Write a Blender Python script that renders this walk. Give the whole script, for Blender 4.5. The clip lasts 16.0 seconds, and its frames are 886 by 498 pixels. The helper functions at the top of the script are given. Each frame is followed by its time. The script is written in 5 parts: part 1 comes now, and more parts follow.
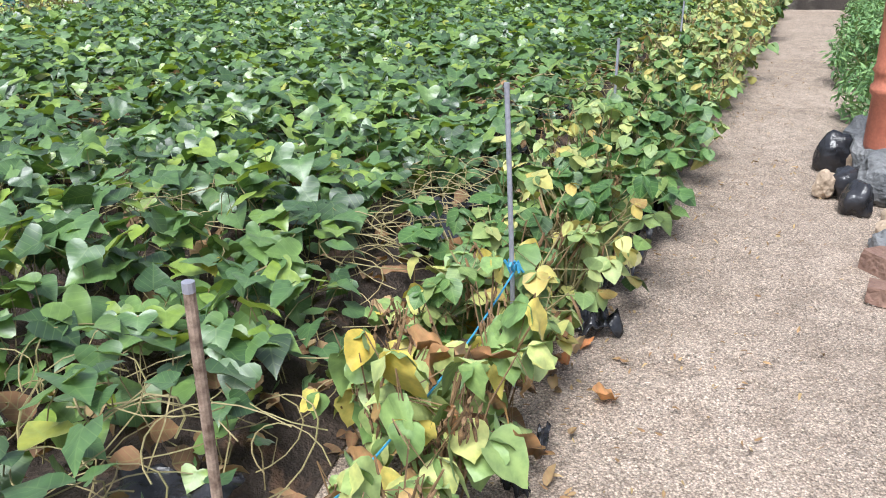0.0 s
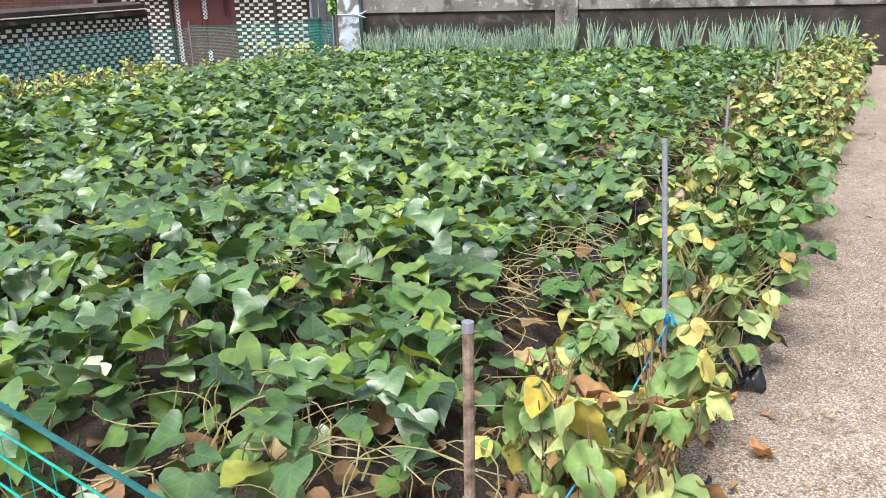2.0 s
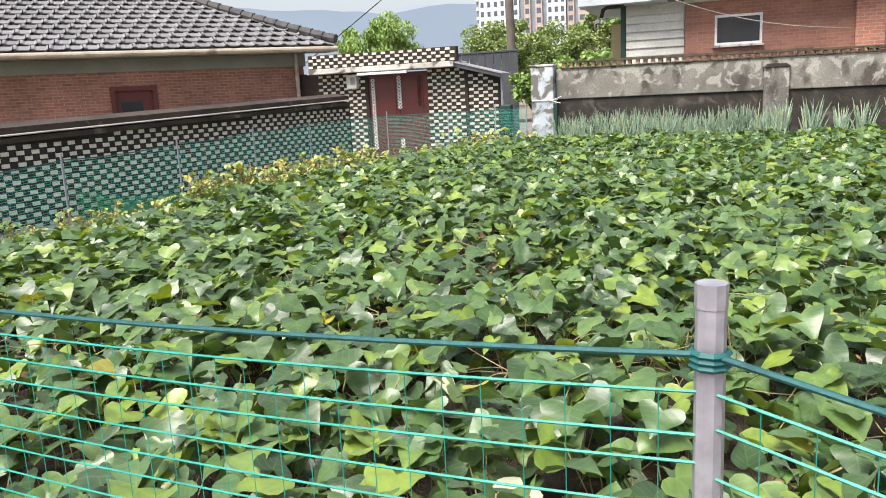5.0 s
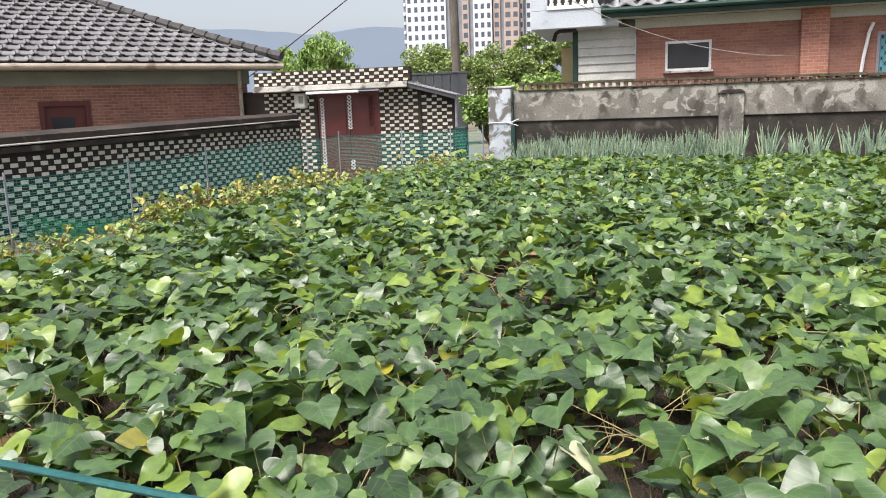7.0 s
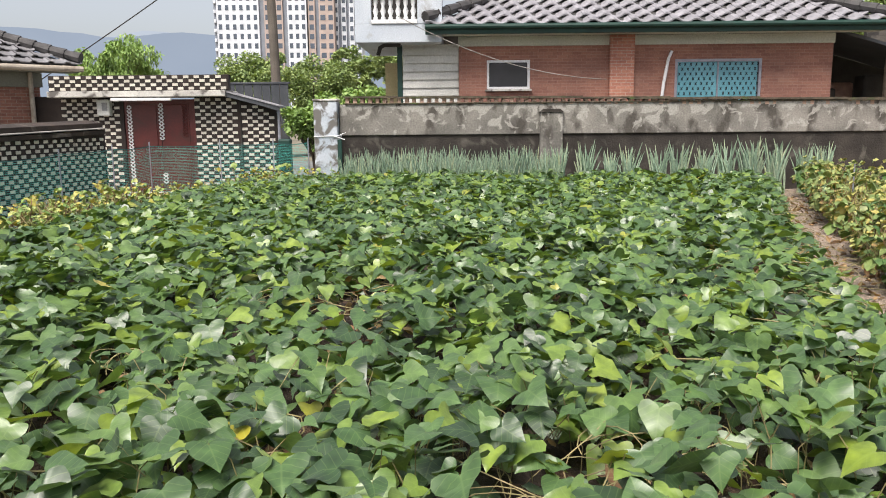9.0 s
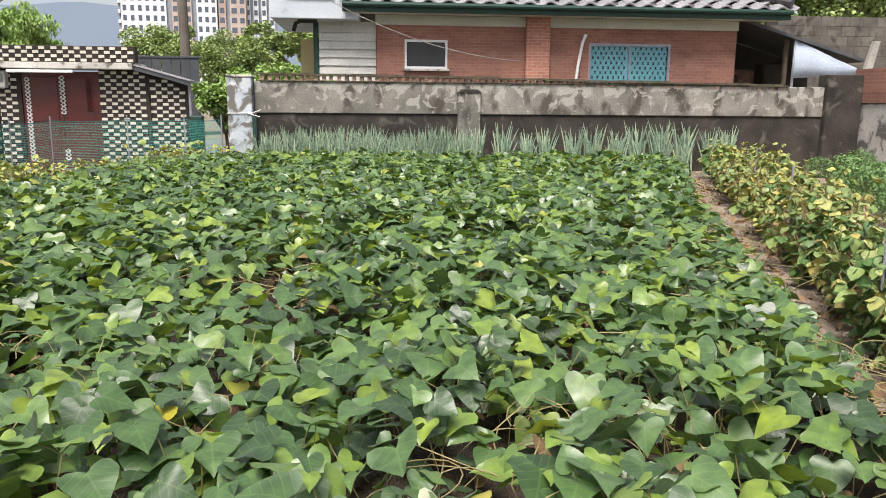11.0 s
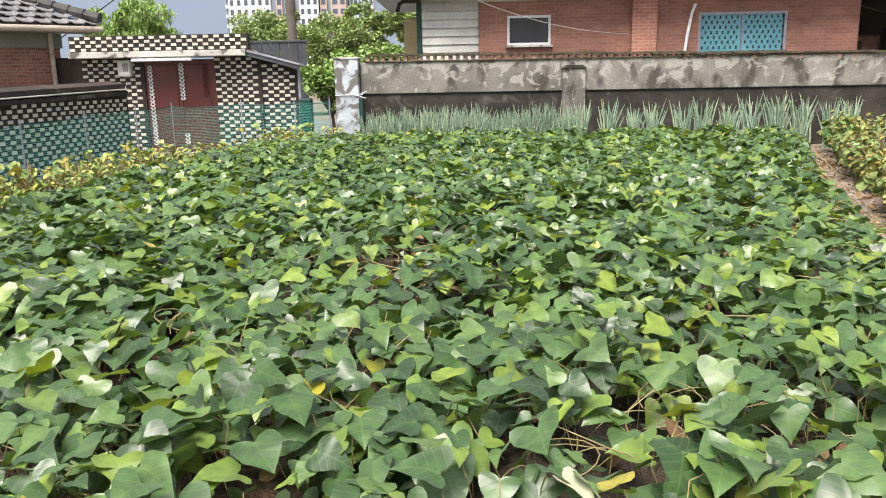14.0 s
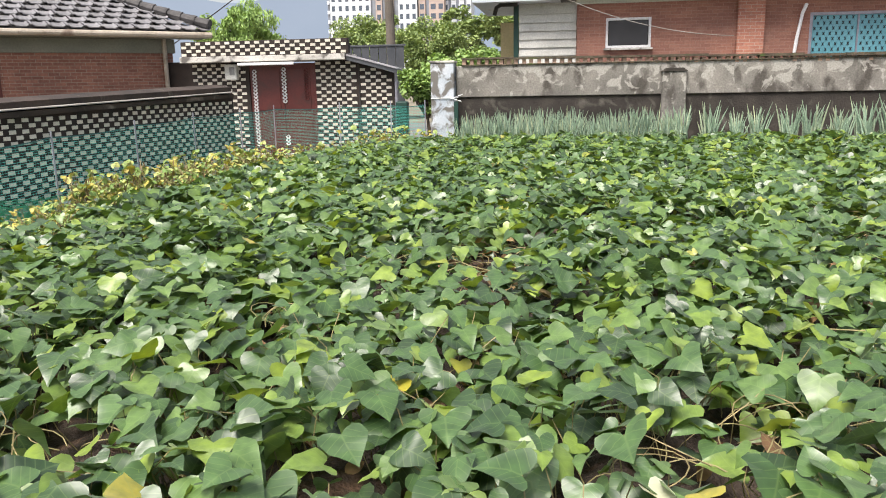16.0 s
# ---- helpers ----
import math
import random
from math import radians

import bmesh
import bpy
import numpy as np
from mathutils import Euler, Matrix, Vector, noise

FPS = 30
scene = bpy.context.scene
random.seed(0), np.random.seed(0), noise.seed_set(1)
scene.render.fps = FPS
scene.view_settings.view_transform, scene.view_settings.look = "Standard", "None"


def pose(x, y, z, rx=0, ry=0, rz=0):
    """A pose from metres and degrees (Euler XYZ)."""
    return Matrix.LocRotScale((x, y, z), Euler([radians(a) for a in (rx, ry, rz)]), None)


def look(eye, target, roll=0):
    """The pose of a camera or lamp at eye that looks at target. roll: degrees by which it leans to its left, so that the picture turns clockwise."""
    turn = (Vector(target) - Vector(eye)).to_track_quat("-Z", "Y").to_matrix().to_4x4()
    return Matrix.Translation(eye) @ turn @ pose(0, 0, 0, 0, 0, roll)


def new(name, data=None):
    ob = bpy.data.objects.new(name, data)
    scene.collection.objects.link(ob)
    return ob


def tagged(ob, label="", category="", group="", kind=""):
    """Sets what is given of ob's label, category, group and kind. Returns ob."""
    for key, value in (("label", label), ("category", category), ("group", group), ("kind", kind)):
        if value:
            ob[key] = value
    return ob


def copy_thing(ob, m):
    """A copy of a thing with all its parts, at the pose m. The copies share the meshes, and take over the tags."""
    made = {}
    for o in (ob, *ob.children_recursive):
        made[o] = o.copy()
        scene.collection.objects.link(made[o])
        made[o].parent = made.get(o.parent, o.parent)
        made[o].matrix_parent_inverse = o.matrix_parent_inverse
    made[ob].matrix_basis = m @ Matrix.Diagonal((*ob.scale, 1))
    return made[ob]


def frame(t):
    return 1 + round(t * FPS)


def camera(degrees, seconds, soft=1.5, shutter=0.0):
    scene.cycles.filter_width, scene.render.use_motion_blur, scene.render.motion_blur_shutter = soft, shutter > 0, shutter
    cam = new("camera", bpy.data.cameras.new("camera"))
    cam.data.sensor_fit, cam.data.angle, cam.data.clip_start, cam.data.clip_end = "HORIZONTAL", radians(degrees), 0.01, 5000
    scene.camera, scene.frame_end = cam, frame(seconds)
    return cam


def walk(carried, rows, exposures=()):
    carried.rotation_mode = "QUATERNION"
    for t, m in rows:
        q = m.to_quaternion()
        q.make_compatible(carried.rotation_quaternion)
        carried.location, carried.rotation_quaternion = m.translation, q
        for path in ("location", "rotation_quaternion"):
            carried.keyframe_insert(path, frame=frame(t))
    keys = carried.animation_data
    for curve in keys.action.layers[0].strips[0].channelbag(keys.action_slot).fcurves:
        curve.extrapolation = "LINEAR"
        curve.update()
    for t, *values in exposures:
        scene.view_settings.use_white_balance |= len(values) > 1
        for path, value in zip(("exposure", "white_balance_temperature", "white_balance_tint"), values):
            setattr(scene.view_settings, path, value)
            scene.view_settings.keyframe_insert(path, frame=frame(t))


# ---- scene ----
cam = camera(59.5, 16.0, soft=1.0)
PATH = [
    (0, pose(2.192, -0.118, 1.372, 67.56, -0.10, 4.23)),
    (0.5, pose(2.195, -0.153, 1.386, 68.05, -0.13, 4.12)),
    (1, pose(2.134, -0.196, 1.399, 69.07, -0.16, 4.28)),
    (1.5, pose(2.013, -0.229, 1.398, 70.72, 0.51, 5.89)),
    (2, pose(1.913, -0.219, 1.381, 71.87, 1.18, 8.50)),
    (2.5, pose(1.810, -0.203, 1.377, 73.27, 1.80, 13.37)),
    (3, pose(1.647, -0.261, 1.382, 74.46, 2.59, 17.26)),
    (3.5, pose(1.488, -0.271, 1.379, 75.20, 2.84, 18.41)),
    (4, pose(1.340, -0.157, 1.371, 76.38, 3.04, 19.07)),
    (4.5, pose(1.214, -0.081, 1.352, 77.67, 2.96, 19.46)),
    (6.8, pose(0.411, 0.178, 1.332, 79.72, 2.22, 15.63)),
    (7, pose(0.370, 0.224, 1.332, 79.86, 1.90, 14.08)),
    (7.5, pose(0.337, 0.350, 1.338, 80.08, 1.36, 10.64)),
    (8, pose(0.291, 0.441, 1.324, 80.16, 0.98, 7.85)),
    (8.5, pose(0.209, 0.495, 1.352, 80.28, 1.09, 4.70)),
    (9, pose(0.129, 0.568, 1.345, 80.54, 0.50, 0.76)),
    (9.5, pose(0.115, 0.591, 1.337, 80.57, 0.04, -2.96)),
    (10, pose(0.112, 0.590, 1.321, 80.37, -0.22, -5.15)),
    (12.5, pose(-0.009, 0.505, 1.360, 77.46, -0.67, -5.43)),
    (13, pose(-0.031, 0.501, 1.367, 77.40, -0.04, -2.59)),
    (13.5, pose(-0.034, 0.500, 1.370, 77.41, 0.59, -0.10)),
    (14, pose(-0.039, 0.503, 1.370, 77.44, 1.06, 1.65)),
    (14.5, pose(-0.038, 0.503, 1.366, 77.50, 1.05, 3.19)),
    (15, pose(-0.048, 0.488, 1.377, 77.52, 1.18, 4.84)),
    (15.5, pose(-0.048, 0.489, 1.370, 77.60, 1.12, 7.03)),
    (16, pose(-0.030, 0.503, 1.360, 77.84, 1.10, 8.57)),
]
walk(cam, PATH, exposures=[(0, 1.16, 5800, 10), (1.5, 1.2, 5850, 10), (3.0, 1.3, 6500, 12), (4.5, 1.28, 6550, 12), (6.8, 1.06, 6500, 13), (8.5, 0.95, 6550, 13), (10.2, 0.93, 6600, 13), (12.4, 1.17, 6600, 13), (16, 1.18, 6600, 13)])

# ---------------- light ----------------
world = bpy.data.worlds.new("world")
scene.world = world
world.use_nodes = True
wn, wl = world.node_tree.nodes, world.node_tree.links
sky = wn.new("ShaderNodeTexSky")
sky.sky_type = "NISHITA"
sky.sun_disc = False
sky.sun_elevation, sky.sun_rotation = radians(60), radians(200)
sky.air_density, sky.dust_density, sky.ozone_density = 1.0, 3.0, 1.0
wn["Background"].inputs["Strength"].default_value = 0.092
# thin overcast: the blue of the clear sky is mostly washed out
veil = wn.new("ShaderNodeHueSaturation")
veil.inputs["Saturation"].default_value = 0.45
wl.new(sky.outputs["Color"], veil.inputs["Color"])
wl.new(veil.outputs["Color"], wn["Background"].inputs["Color"])
sun_data = bpy.data.lights.new("sun", "SUN")
sun_data.energy, sun_data.angle, sun_data.color = 2.75, radians(28), (1.0, 0.96, 0.88)
sun = new("sun", sun_data)
sun.matrix_world = look((-6, -12, 30), (0, 4, 0))


# ---------------- materials ----------------
def shader(name, rough=0.7, metal=0.0):
    m = bpy.data.materials.new(name)
    m.use_nodes = True
    b = m.node_tree.nodes["Principled BSDF"]
    b.inputs["Roughness"].default_value = rough
    b.inputs["Metallic"].default_value = metal
    return m, m.node_tree.nodes, m.node_tree.links, b


def grain(nodes, links, scale, detail=6.0, coords="Object"):
    tc = nodes.new("ShaderNodeTexCoord")
    n = nodes.new("ShaderNodeTexNoise")
    n.inputs["Scale"].default_value = scale
    n.inputs["Detail"].default_value = detail
    links.new(tc.outputs[coords], n.inputs["Vector"])
    return n


def ramp(nodes, links, value, stops):
    r = nodes.new("ShaderNodeValToRGB")
    els = r.color_ramp.elements
    while len(els) < len(stops):
        els.new(0.5)
    for e, (p, c) in zip(els, stops):
        e.position, e.color = p, (*c, 1)
    links.new(value, r.inputs["Fac"])
    return r.outputs["Color"]


def blend(nodes, links, fac, a, b, kind="MIX"):
    n = nodes.new("ShaderNodeMix")
    n.data_type, n.blend_type = "RGBA", kind
    for sock, v in ((n.inputs[0], fac), (n.inputs[6], a), (n.inputs[7], b)):
        if isinstance(v, (int, float)):
            sock.default_value = v
        elif isinstance(v, tuple):
            sock.default_value = (*v, 1)
        else:
            links.new(v, sock)
    return n.outputs[2]


def bumped(nodes, links, b, height, strength, distance):
    n = nodes.new("ShaderNodeBump")
    n.inputs["Strength"].default_value, n.inputs["Distance"].default_value = strength, distance
    links.new(height, n.inputs["Height"])
    links.new(n.outputs["Normal"], b.inputs["Normal"])


def surface(name, low, high, big=1.5, small=40.0, rough=0.8, metal=0.0, bump=0.3, depth=0.01, stain=None, stain_at=(0.55, 0.7), stain_scale=2.5, randomly=0.0):
    """Two scales of variation, an optional stain with its own outline, and a fine relief."""
    m, nodes, links, b = shader(name, rough, metal)
    g1, g2 = grain(nodes, links, big, 4), grain(nodes, links, small, 8)
    col = ramp(nodes, links, g1.outputs["Fac"], [(0.3, low), (0.7, high)])
    fine = ramp(nodes, links, g2.outputs["Fac"], [(0.25, (0.72, 0.72, 0.72)), (0.75, (1.15, 1.15, 1.15))])
    col = blend(nodes, links, 0.8, col, fine, "MULTIPLY")
    if stain:
        g3 = grain(nodes, links, stain_scale, 9)
        g3.inputs["Distortion"].default_value = 0.6
        mask = ramp(nodes, links, g3.outputs["Fac"], [(stain_at[0], (0, 0, 0)), (stain_at[1], (1, 1, 1))])
        col = blend(nodes, links, mask, col, stain)
    if randomly:
        oi = nodes.new("ShaderNodeObjectInfo")
        tint = ramp(nodes, links, oi.outputs["Random"], [(0, (1 - randomly,) * 3), (1, (1 + randomly,) * 3)])
        col = blend(nodes, links, 1.0, col, tint, "MULTIPLY")
    links.new(col, b.inputs["Base Color"])
    bumped(nodes, links, b, g2.outputs["Fac"], bump, depth)
    return m


def leaf_shader(name, stops, rough=0.32, by_object=False, vein=(0.30, 0.42, 0.14), vein_amount=0.28, glow=0.12, mottle=24.0, sheen=0.5):
    """Leaf colour picked leaf by leaf, pale side veins along the blade, some light passing through."""
    m, nodes, links, b = shader(name, rough)
    b.inputs["Specular IOR Level"].default_value = sheen
    b.inputs["Sheen Weight"].default_value = 0.12 * sheen
    b.inputs["Sheen Roughness"].default_value = 0.5
    if by_object:
        pick = nodes.new("ShaderNodeObjectInfo").outputs["Random"]
    else:
        pick = nodes.new("ShaderNodeNewGeometry").outputs["Random Per Island"]
    col = ramp(nodes, links, pick, stops)
    uv = nodes.new("ShaderNodeUVMap")
    sep = nodes.new("ShaderNodeSeparateXYZ")
    links.new(uv.outputs["UV"], sep.inputs[0])
    away = nodes.new("ShaderNodeMath")
    away.operation = "ABSOLUTE"
    links.new(sep.outputs["X"], away.inputs[0])
    slant = nodes.new("ShaderNodeMath")
    slant.operation = "MULTIPLY_ADD"
    links.new(away.outputs[0], slant.inputs[0])
    slant.inputs[1].default_value = -0.7
    links.new(sep.outputs["Y"], slant.inputs[2])
    wave = nodes.new("ShaderNodeMath")
    wave.operation = "PINGPONG"
    links.new(slant.outputs[0], wave.inputs[0])
    wave.inputs[1].default_value = 0.11
    side = ramp(nodes, links, wave.outputs[0], [(0.0, (1, 1, 1)), (0.02, (0, 0, 0))])
    mid = ramp(nodes, links, away.outputs[0], [(0.0, (1, 1, 1)), (0.035, (0, 0, 0))])
    lines = blend(nodes, links, 1.0, side, mid, "LIGHTEN")
    strength = blend(nodes, links, 1.0, lines, (vein_amount,) * 3, "MULTIPLY")
    g = grain(nodes, links, mottle, 6)
    col = blend(nodes, links, 0.9, col, ramp(nodes, links, g.outputs["Fac"], [(0.3, (0.60, 0.66, 0.60)), (0.7, (1.28, 1.24, 1.17))]), "MULTIPLY")
    # gradient shading painted into the leaf colour: paler midline, darker edges
    blade_shading = ramp(nodes, links, away.outputs[0], [(0.0, (1.12, 1.12, 1.05)), (0.45, (0.86, 0.88, 0.86))])
    col = blend(nodes, links, 0.8, col, blade_shading, "MULTIPLY")
    col = blend(nodes, links, strength, col, vein)
    links.new(col, b.inputs["Base Color"])
    crinkle = nodes.new("ShaderNodeMath")
    crinkle.operation = "MULTIPLY_ADD"
    links.new(g.outputs["Fac"], crinkle.inputs[0])
    crinkle.inputs[1].default_value = 0.5
    links.new(wave.outputs[0], crinkle.inputs[2])
    bumped(nodes, links, b, crinkle.outputs[0], 0.18, 0.010)
    thin = nodes.new("ShaderNodeBsdfTranslucent")
    links.new(blend(nodes, links, 1.0, col, (1.75, 1.55, 0.45), "MULTIPLY"), thin.inputs["Color"])
    mix = nodes.new("ShaderNodeMixShader")
    mix.inputs[0].default_value = glow
    links.new(b.outputs[0], mix.inputs[1])
    links.new(thin.outputs[0], mix.inputs[2])
    links.new(mix.outputs[0], nodes["Material Output"].inputs["Surface"])
    return m


def brick_shader(name, a, b_, mortar, width, height, gap=0.012, turn=False, patch=None):
    """Coursed brickwork for walls that stay far off; courses along the wall's own x and z."""
    m, nodes, links, b = shader(name, 0.85)
    tc = nodes.new("ShaderNodeTexCoord")
    mp = nodes.new("ShaderNodeMapping")
    mp.inputs["Rotation"].default_value = (radians(90), 0, 0)
    links.new(tc.outputs["Object"], mp.inputs["Vector"])
    br = nodes.new("ShaderNodeTexBrick")
    br.inputs["Color1"].default_value, br.inputs["Color2"].default_value, br.inputs["Mortar"].default_value = (*a, 1), (*b_, 1), (*mortar, 1)
    br.inputs["Scale"].default_value = 1.0
    br.inputs["Brick Width"].default_value, br.inputs["Row Height"].default_value = width, height
    br.inputs["Mortar Size"].default_value = gap / 2
    links.new(mp.outputs[0], br.inputs["Vector"])
    g1, g2 = grain(nodes, links, 0.9, 5), grain(nodes, links, 30, 6)
    col = blend(nodes, links, 0.75, br.outputs["Color"], ramp(nodes, links, g1.outputs["Fac"], [(0.3, (0.6, 0.6, 0.62)), (0.7, (1.25, 1.2, 1.15))]), "MULTIPLY")
    col = blend(nodes, links, 0.6, col, ramp(nodes, links, g2.outputs["Fac"], [(0.3, (0.7, 0.7, 0.7)), (0.7, (1.2, 1.2, 1.2))]), "MULTIPLY")
    if patch:
        g3 = grain(nodes, links, 1.6, 8)
        col = blend(nodes, links, ramp(nodes, links, g3.outputs["Fac"], [(0.58, (0, 0, 0)), (0.75, (0.6, 0.6, 0.6))]), col, patch)
    links.new(col, b.inputs["Base Color"])
    bumped(nodes, links, b, br.outputs["Fac"], -0.5, 0.008)
    return m


M_LEAF_STOPS = [(0.0, (0.020, 0.056, 0.014)), (0.25, (0.050, 0.112, 0.032)), (0.55, (0.088, 0.172, 0.052)), (0.78, (0.128, 0.218, 0.050)), (0.92, (0.185, 0.278, 0.038)), (0.990, (0.235, 0.320, 0.040)), (0.996, (0.32, 0.33, 0.05)), (1.0, (0.42, 0.36, 0.06))]
leaf_mat = leaf_shader("sweet_potato_leaf", M_LEAF_STOPS, 0.44, vein=(0.26, 0.36, 0.13), vein_amount=0.22, glow=0.24, sheen=1.0)
leaf_one_mat = leaf_shader("sweet_potato_leaf_single", M_LEAF_STOPS[:6], 0.44, by_object=True, vein=(0.26, 0.36, 0.13), vein_amount=0.22, glow=0.24, mottle=2.5, sheen=1.0)
bean_green = leaf_shader("bean_leaf_green", [(0, (0.036, 0.096, 0.022)), (0.4, (0.072, 0.144, 0.038)), (0.7, (0.144, 0.216, 0.060)), (0.88, (0.209, 0.264, 0.090)), (0.96, (0.274, 0.256, 0.090)), (1, (0.180, 0.104, 0.038))], 0.5)
bean_pale = leaf_shader("bean_leaf_yellowing", [(0, (0.098, 0.158, 0.050)), (0.35, (0.196, 0.263, 0.090)), (0.65, (0.294, 0.331, 0.130)), (0.86, (0.392, 0.367, 0.120)), (0.95, (0.372, 0.263, 0.070)), (1, (0.196, 0.105, 0.050))], 0.55)
bean_left = leaf_shader("bean_leaf_by_fence", [(0, (0.115, 0.207, 0.050)), (0.4, (0.222, 0.310, 0.089)), (0.75, (0.347, 0.393, 0.149)), (0.92, (0.463, 0.393, 0.089)), (1, (0.289, 0.186, 0.069))], 0.5)
herb_mat = leaf_shader("herb_leaf", [(0, (0.05, 0.12, 0.04)), (0.6, (0.11, 0.21, 0.08)), (1, (0.18, 0.29, 0.11))], 0.6)
tree_mat = leaf_shader("tree_leaf", [(0, (0.14, 0.24, 0.06)), (0.6, (0.22, 0.34, 0.10)), (1, (0.32, 0.44, 0.15))], 0.6)
tree_dark_mat = leaf_shader("tree_leaf_dull", [(0, (0.126, 0.189, 0.065)), (0.6, (0.238, 0.317, 0.124)), (1, (0.392, 0.472, 0.195))], 0.65)
onion_mat = leaf_shader("onion_blade", [(0, (0.20, 0.30, 0.23)), (0.6, (0.34, 0.46, 0.36)), (0.92, (0.46, 0.54, 0.40)), (1, (0.5, 0.44, 0.25))], 0.5, vein_amount=0.05)
dry_mat = leaf_shader("withered_leaf", [(0, (0.12, 0.065, 0.035)), (0.5, (0.26, 0.14, 0.075)), (1, (0.40, 0.28, 0.16))], 0.8, vein_amount=0.2)
vine_mat = surface("vine", (0.202, 0.187, 0.070), (0.302, 0.238, 0.119), 6, 60, 0.7)
stem_mat = surface("dry_stem", (0.105, 0.064, 0.032), (0.255, 0.160, 0.072), 8, 60, 0.8)
pod_mat = surface("bean_pod", (0.11, 0.06, 0.03), (0.33, 0.20, 0.09), 9, 80, 0.7)
def sand_shader():
    m, nodes, links, b = shader("sandy_path", 0.95)
    g1, g2, g3, g4 = grain(nodes, links, 0.8, 5), grain(nodes, links, 95, 3), grain(nodes, links, 260, 2), grain(nodes, links, 7, 8)
    tc = nodes.new("ShaderNodeTexCoord")
    cells = nodes.new("ShaderNodeTexVoronoi")
    cells.inputs["Scale"].default_value = 150
    links.new(tc.outputs["Object"], cells.inputs["Vector"])
    pick = nodes.new("ShaderNodeSeparateColor")
    links.new(cells.outputs["Color"], pick.inputs[0])
    col = ramp(nodes, links, g1.outputs["Fac"], [(0.3, (0.37, 0.30, 0.238)), (0.7, (0.51, 0.418, 0.34))])
    col = blend(nodes, links, 0.9, col, ramp(nodes, links, g2.outputs["Fac"], [(0.30, (0.45, 0.42, 0.40)), (0.46, (0.95, 0.95, 0.95)), (0.60, (1.0, 1.0, 1.0)), (0.72, (1.45, 1.42, 1.38))]), "MULTIPLY")
    col = blend(nodes, links, 0.7, col, ramp(nodes, links, g3.outputs["Fac"], [(0.35, (0.6, 0.6, 0.6)), (0.65, (1.3, 1.3, 1.3))]), "MULTIPLY")
    col = blend(nodes, links, 0.5, col, ramp(nodes, links, g4.outputs["Fac"], [(0.35, (0.62, 0.58, 0.54)), (0.6, (1.08, 1.08, 1.08))]), "MULTIPLY")
    col = blend(nodes, links, 0.85, col, ramp(nodes, links, pick.outputs[0], [(0.0, (0.50, 0.48, 0.47)), (0.25, (0.85, 0.84, 0.83)), (0.7, (1.08, 1.07, 1.06)), (1.0, (1.65, 1.60, 1.55))]), "MULTIPLY")
    gaps = ramp(nodes, links, cells.outputs["Distance"], [(0.35, (1, 1, 1)), (0.75, (0.45, 0.43, 0.42))])
    col = blend(nodes, links, 0.8, col, gaps, "MULTIPLY")
    links.new(col, b.inputs["Base Color"])
    bumped(nodes, links, b, gaps, 0.9, 0.006)
    return m


sand_mat = sand_shader()
soil_mat = surface("field_soil", (0.028, 0.020, 0.015), (0.075, 0.052, 0.038), 3, 60, 0.95, bump=0.9, depth=0.03, stain=(0.13, 0.075, 0.045), stain_scale=7)
pebble_mat = surface("pebble", (0.16, 0.13, 0.105), (0.46, 0.39, 0.32), 18, 90, 0.85)
film_mat = surface("black_plastic_film", (0.012, 0.012, 0.014), (0.035, 0.035, 0.04), 9, 24, 0.2, bump=0.5, depth=0.02)


def weathered_wall(name, low, high, dark, pale):
    """Old plaster: streaks that run down, dark blots, pale patches where the coat has flaked."""
    m, nodes, links, b = shader(name, 0.92)
    tc = nodes.new("ShaderNodeTexCoord")
    mp = nodes.new("ShaderNodeMapping")
    mp.inputs["Scale"].default_value = (1.5, 1.5, 0.9)
    links.new(tc.outputs["Object"], mp.inputs["Vector"])
    runs = nodes.new("ShaderNodeTexNoise")
    runs.inputs["Scale"].default_value, runs.inputs["Detail"].default_value = 1.6, 8
    links.new(mp.outputs[0], runs.inputs["Vector"])
    g1, g2, g3 = grain(nodes, links, 1.3, 9), grain(nodes, links, 35, 8), grain(nodes, links, 4.5, 10)
    g3.inputs["Distortion"].default_value = 0.8
    col = ramp(nodes, links, g1.outputs["Fac"], [(0.35, low), (0.65, high)])
    col = blend(nodes, links, ramp(nodes, links, runs.outputs["Fac"], [(0.51, (0, 0, 0)), (0.60, (0.85, 0.85, 0.85))]), col, dark)
    # the pale top coat has flaked away more the lower down the wall
    high = nodes.new("ShaderNodeSeparateXYZ")
    links.new(tc.outputs["Object"], high.inputs[0])
    coat = nodes.new("ShaderNodeMath")
    coat.operation = "MULTIPLY_ADD"
    links.new(high.outputs["Z"], coat.inputs[0])
    coat.inputs[1].default_value = 0.30
    links.new(g3.outputs["Fac"], coat.inputs[2])
    col = blend(nodes, links, ramp(nodes, links, coat.outputs[0], [(0.94, (0, 0, 0)), (1.06, (0.7, 0.7, 0.7))]), col, pale)
    col = blend(nodes, links, 0.8, col, ramp(nodes, links, g2.outputs["Fac"], [(0.3, (0.65, 0.65, 0.65)), (0.7, (1.2, 1.2, 1.2))]), "MULTIPLY")
    links.new(col, b.inputs["Base Color"])
    bumped(nodes, links, b, g3.outputs["Fac"], 0.5, 0.02)
    return m


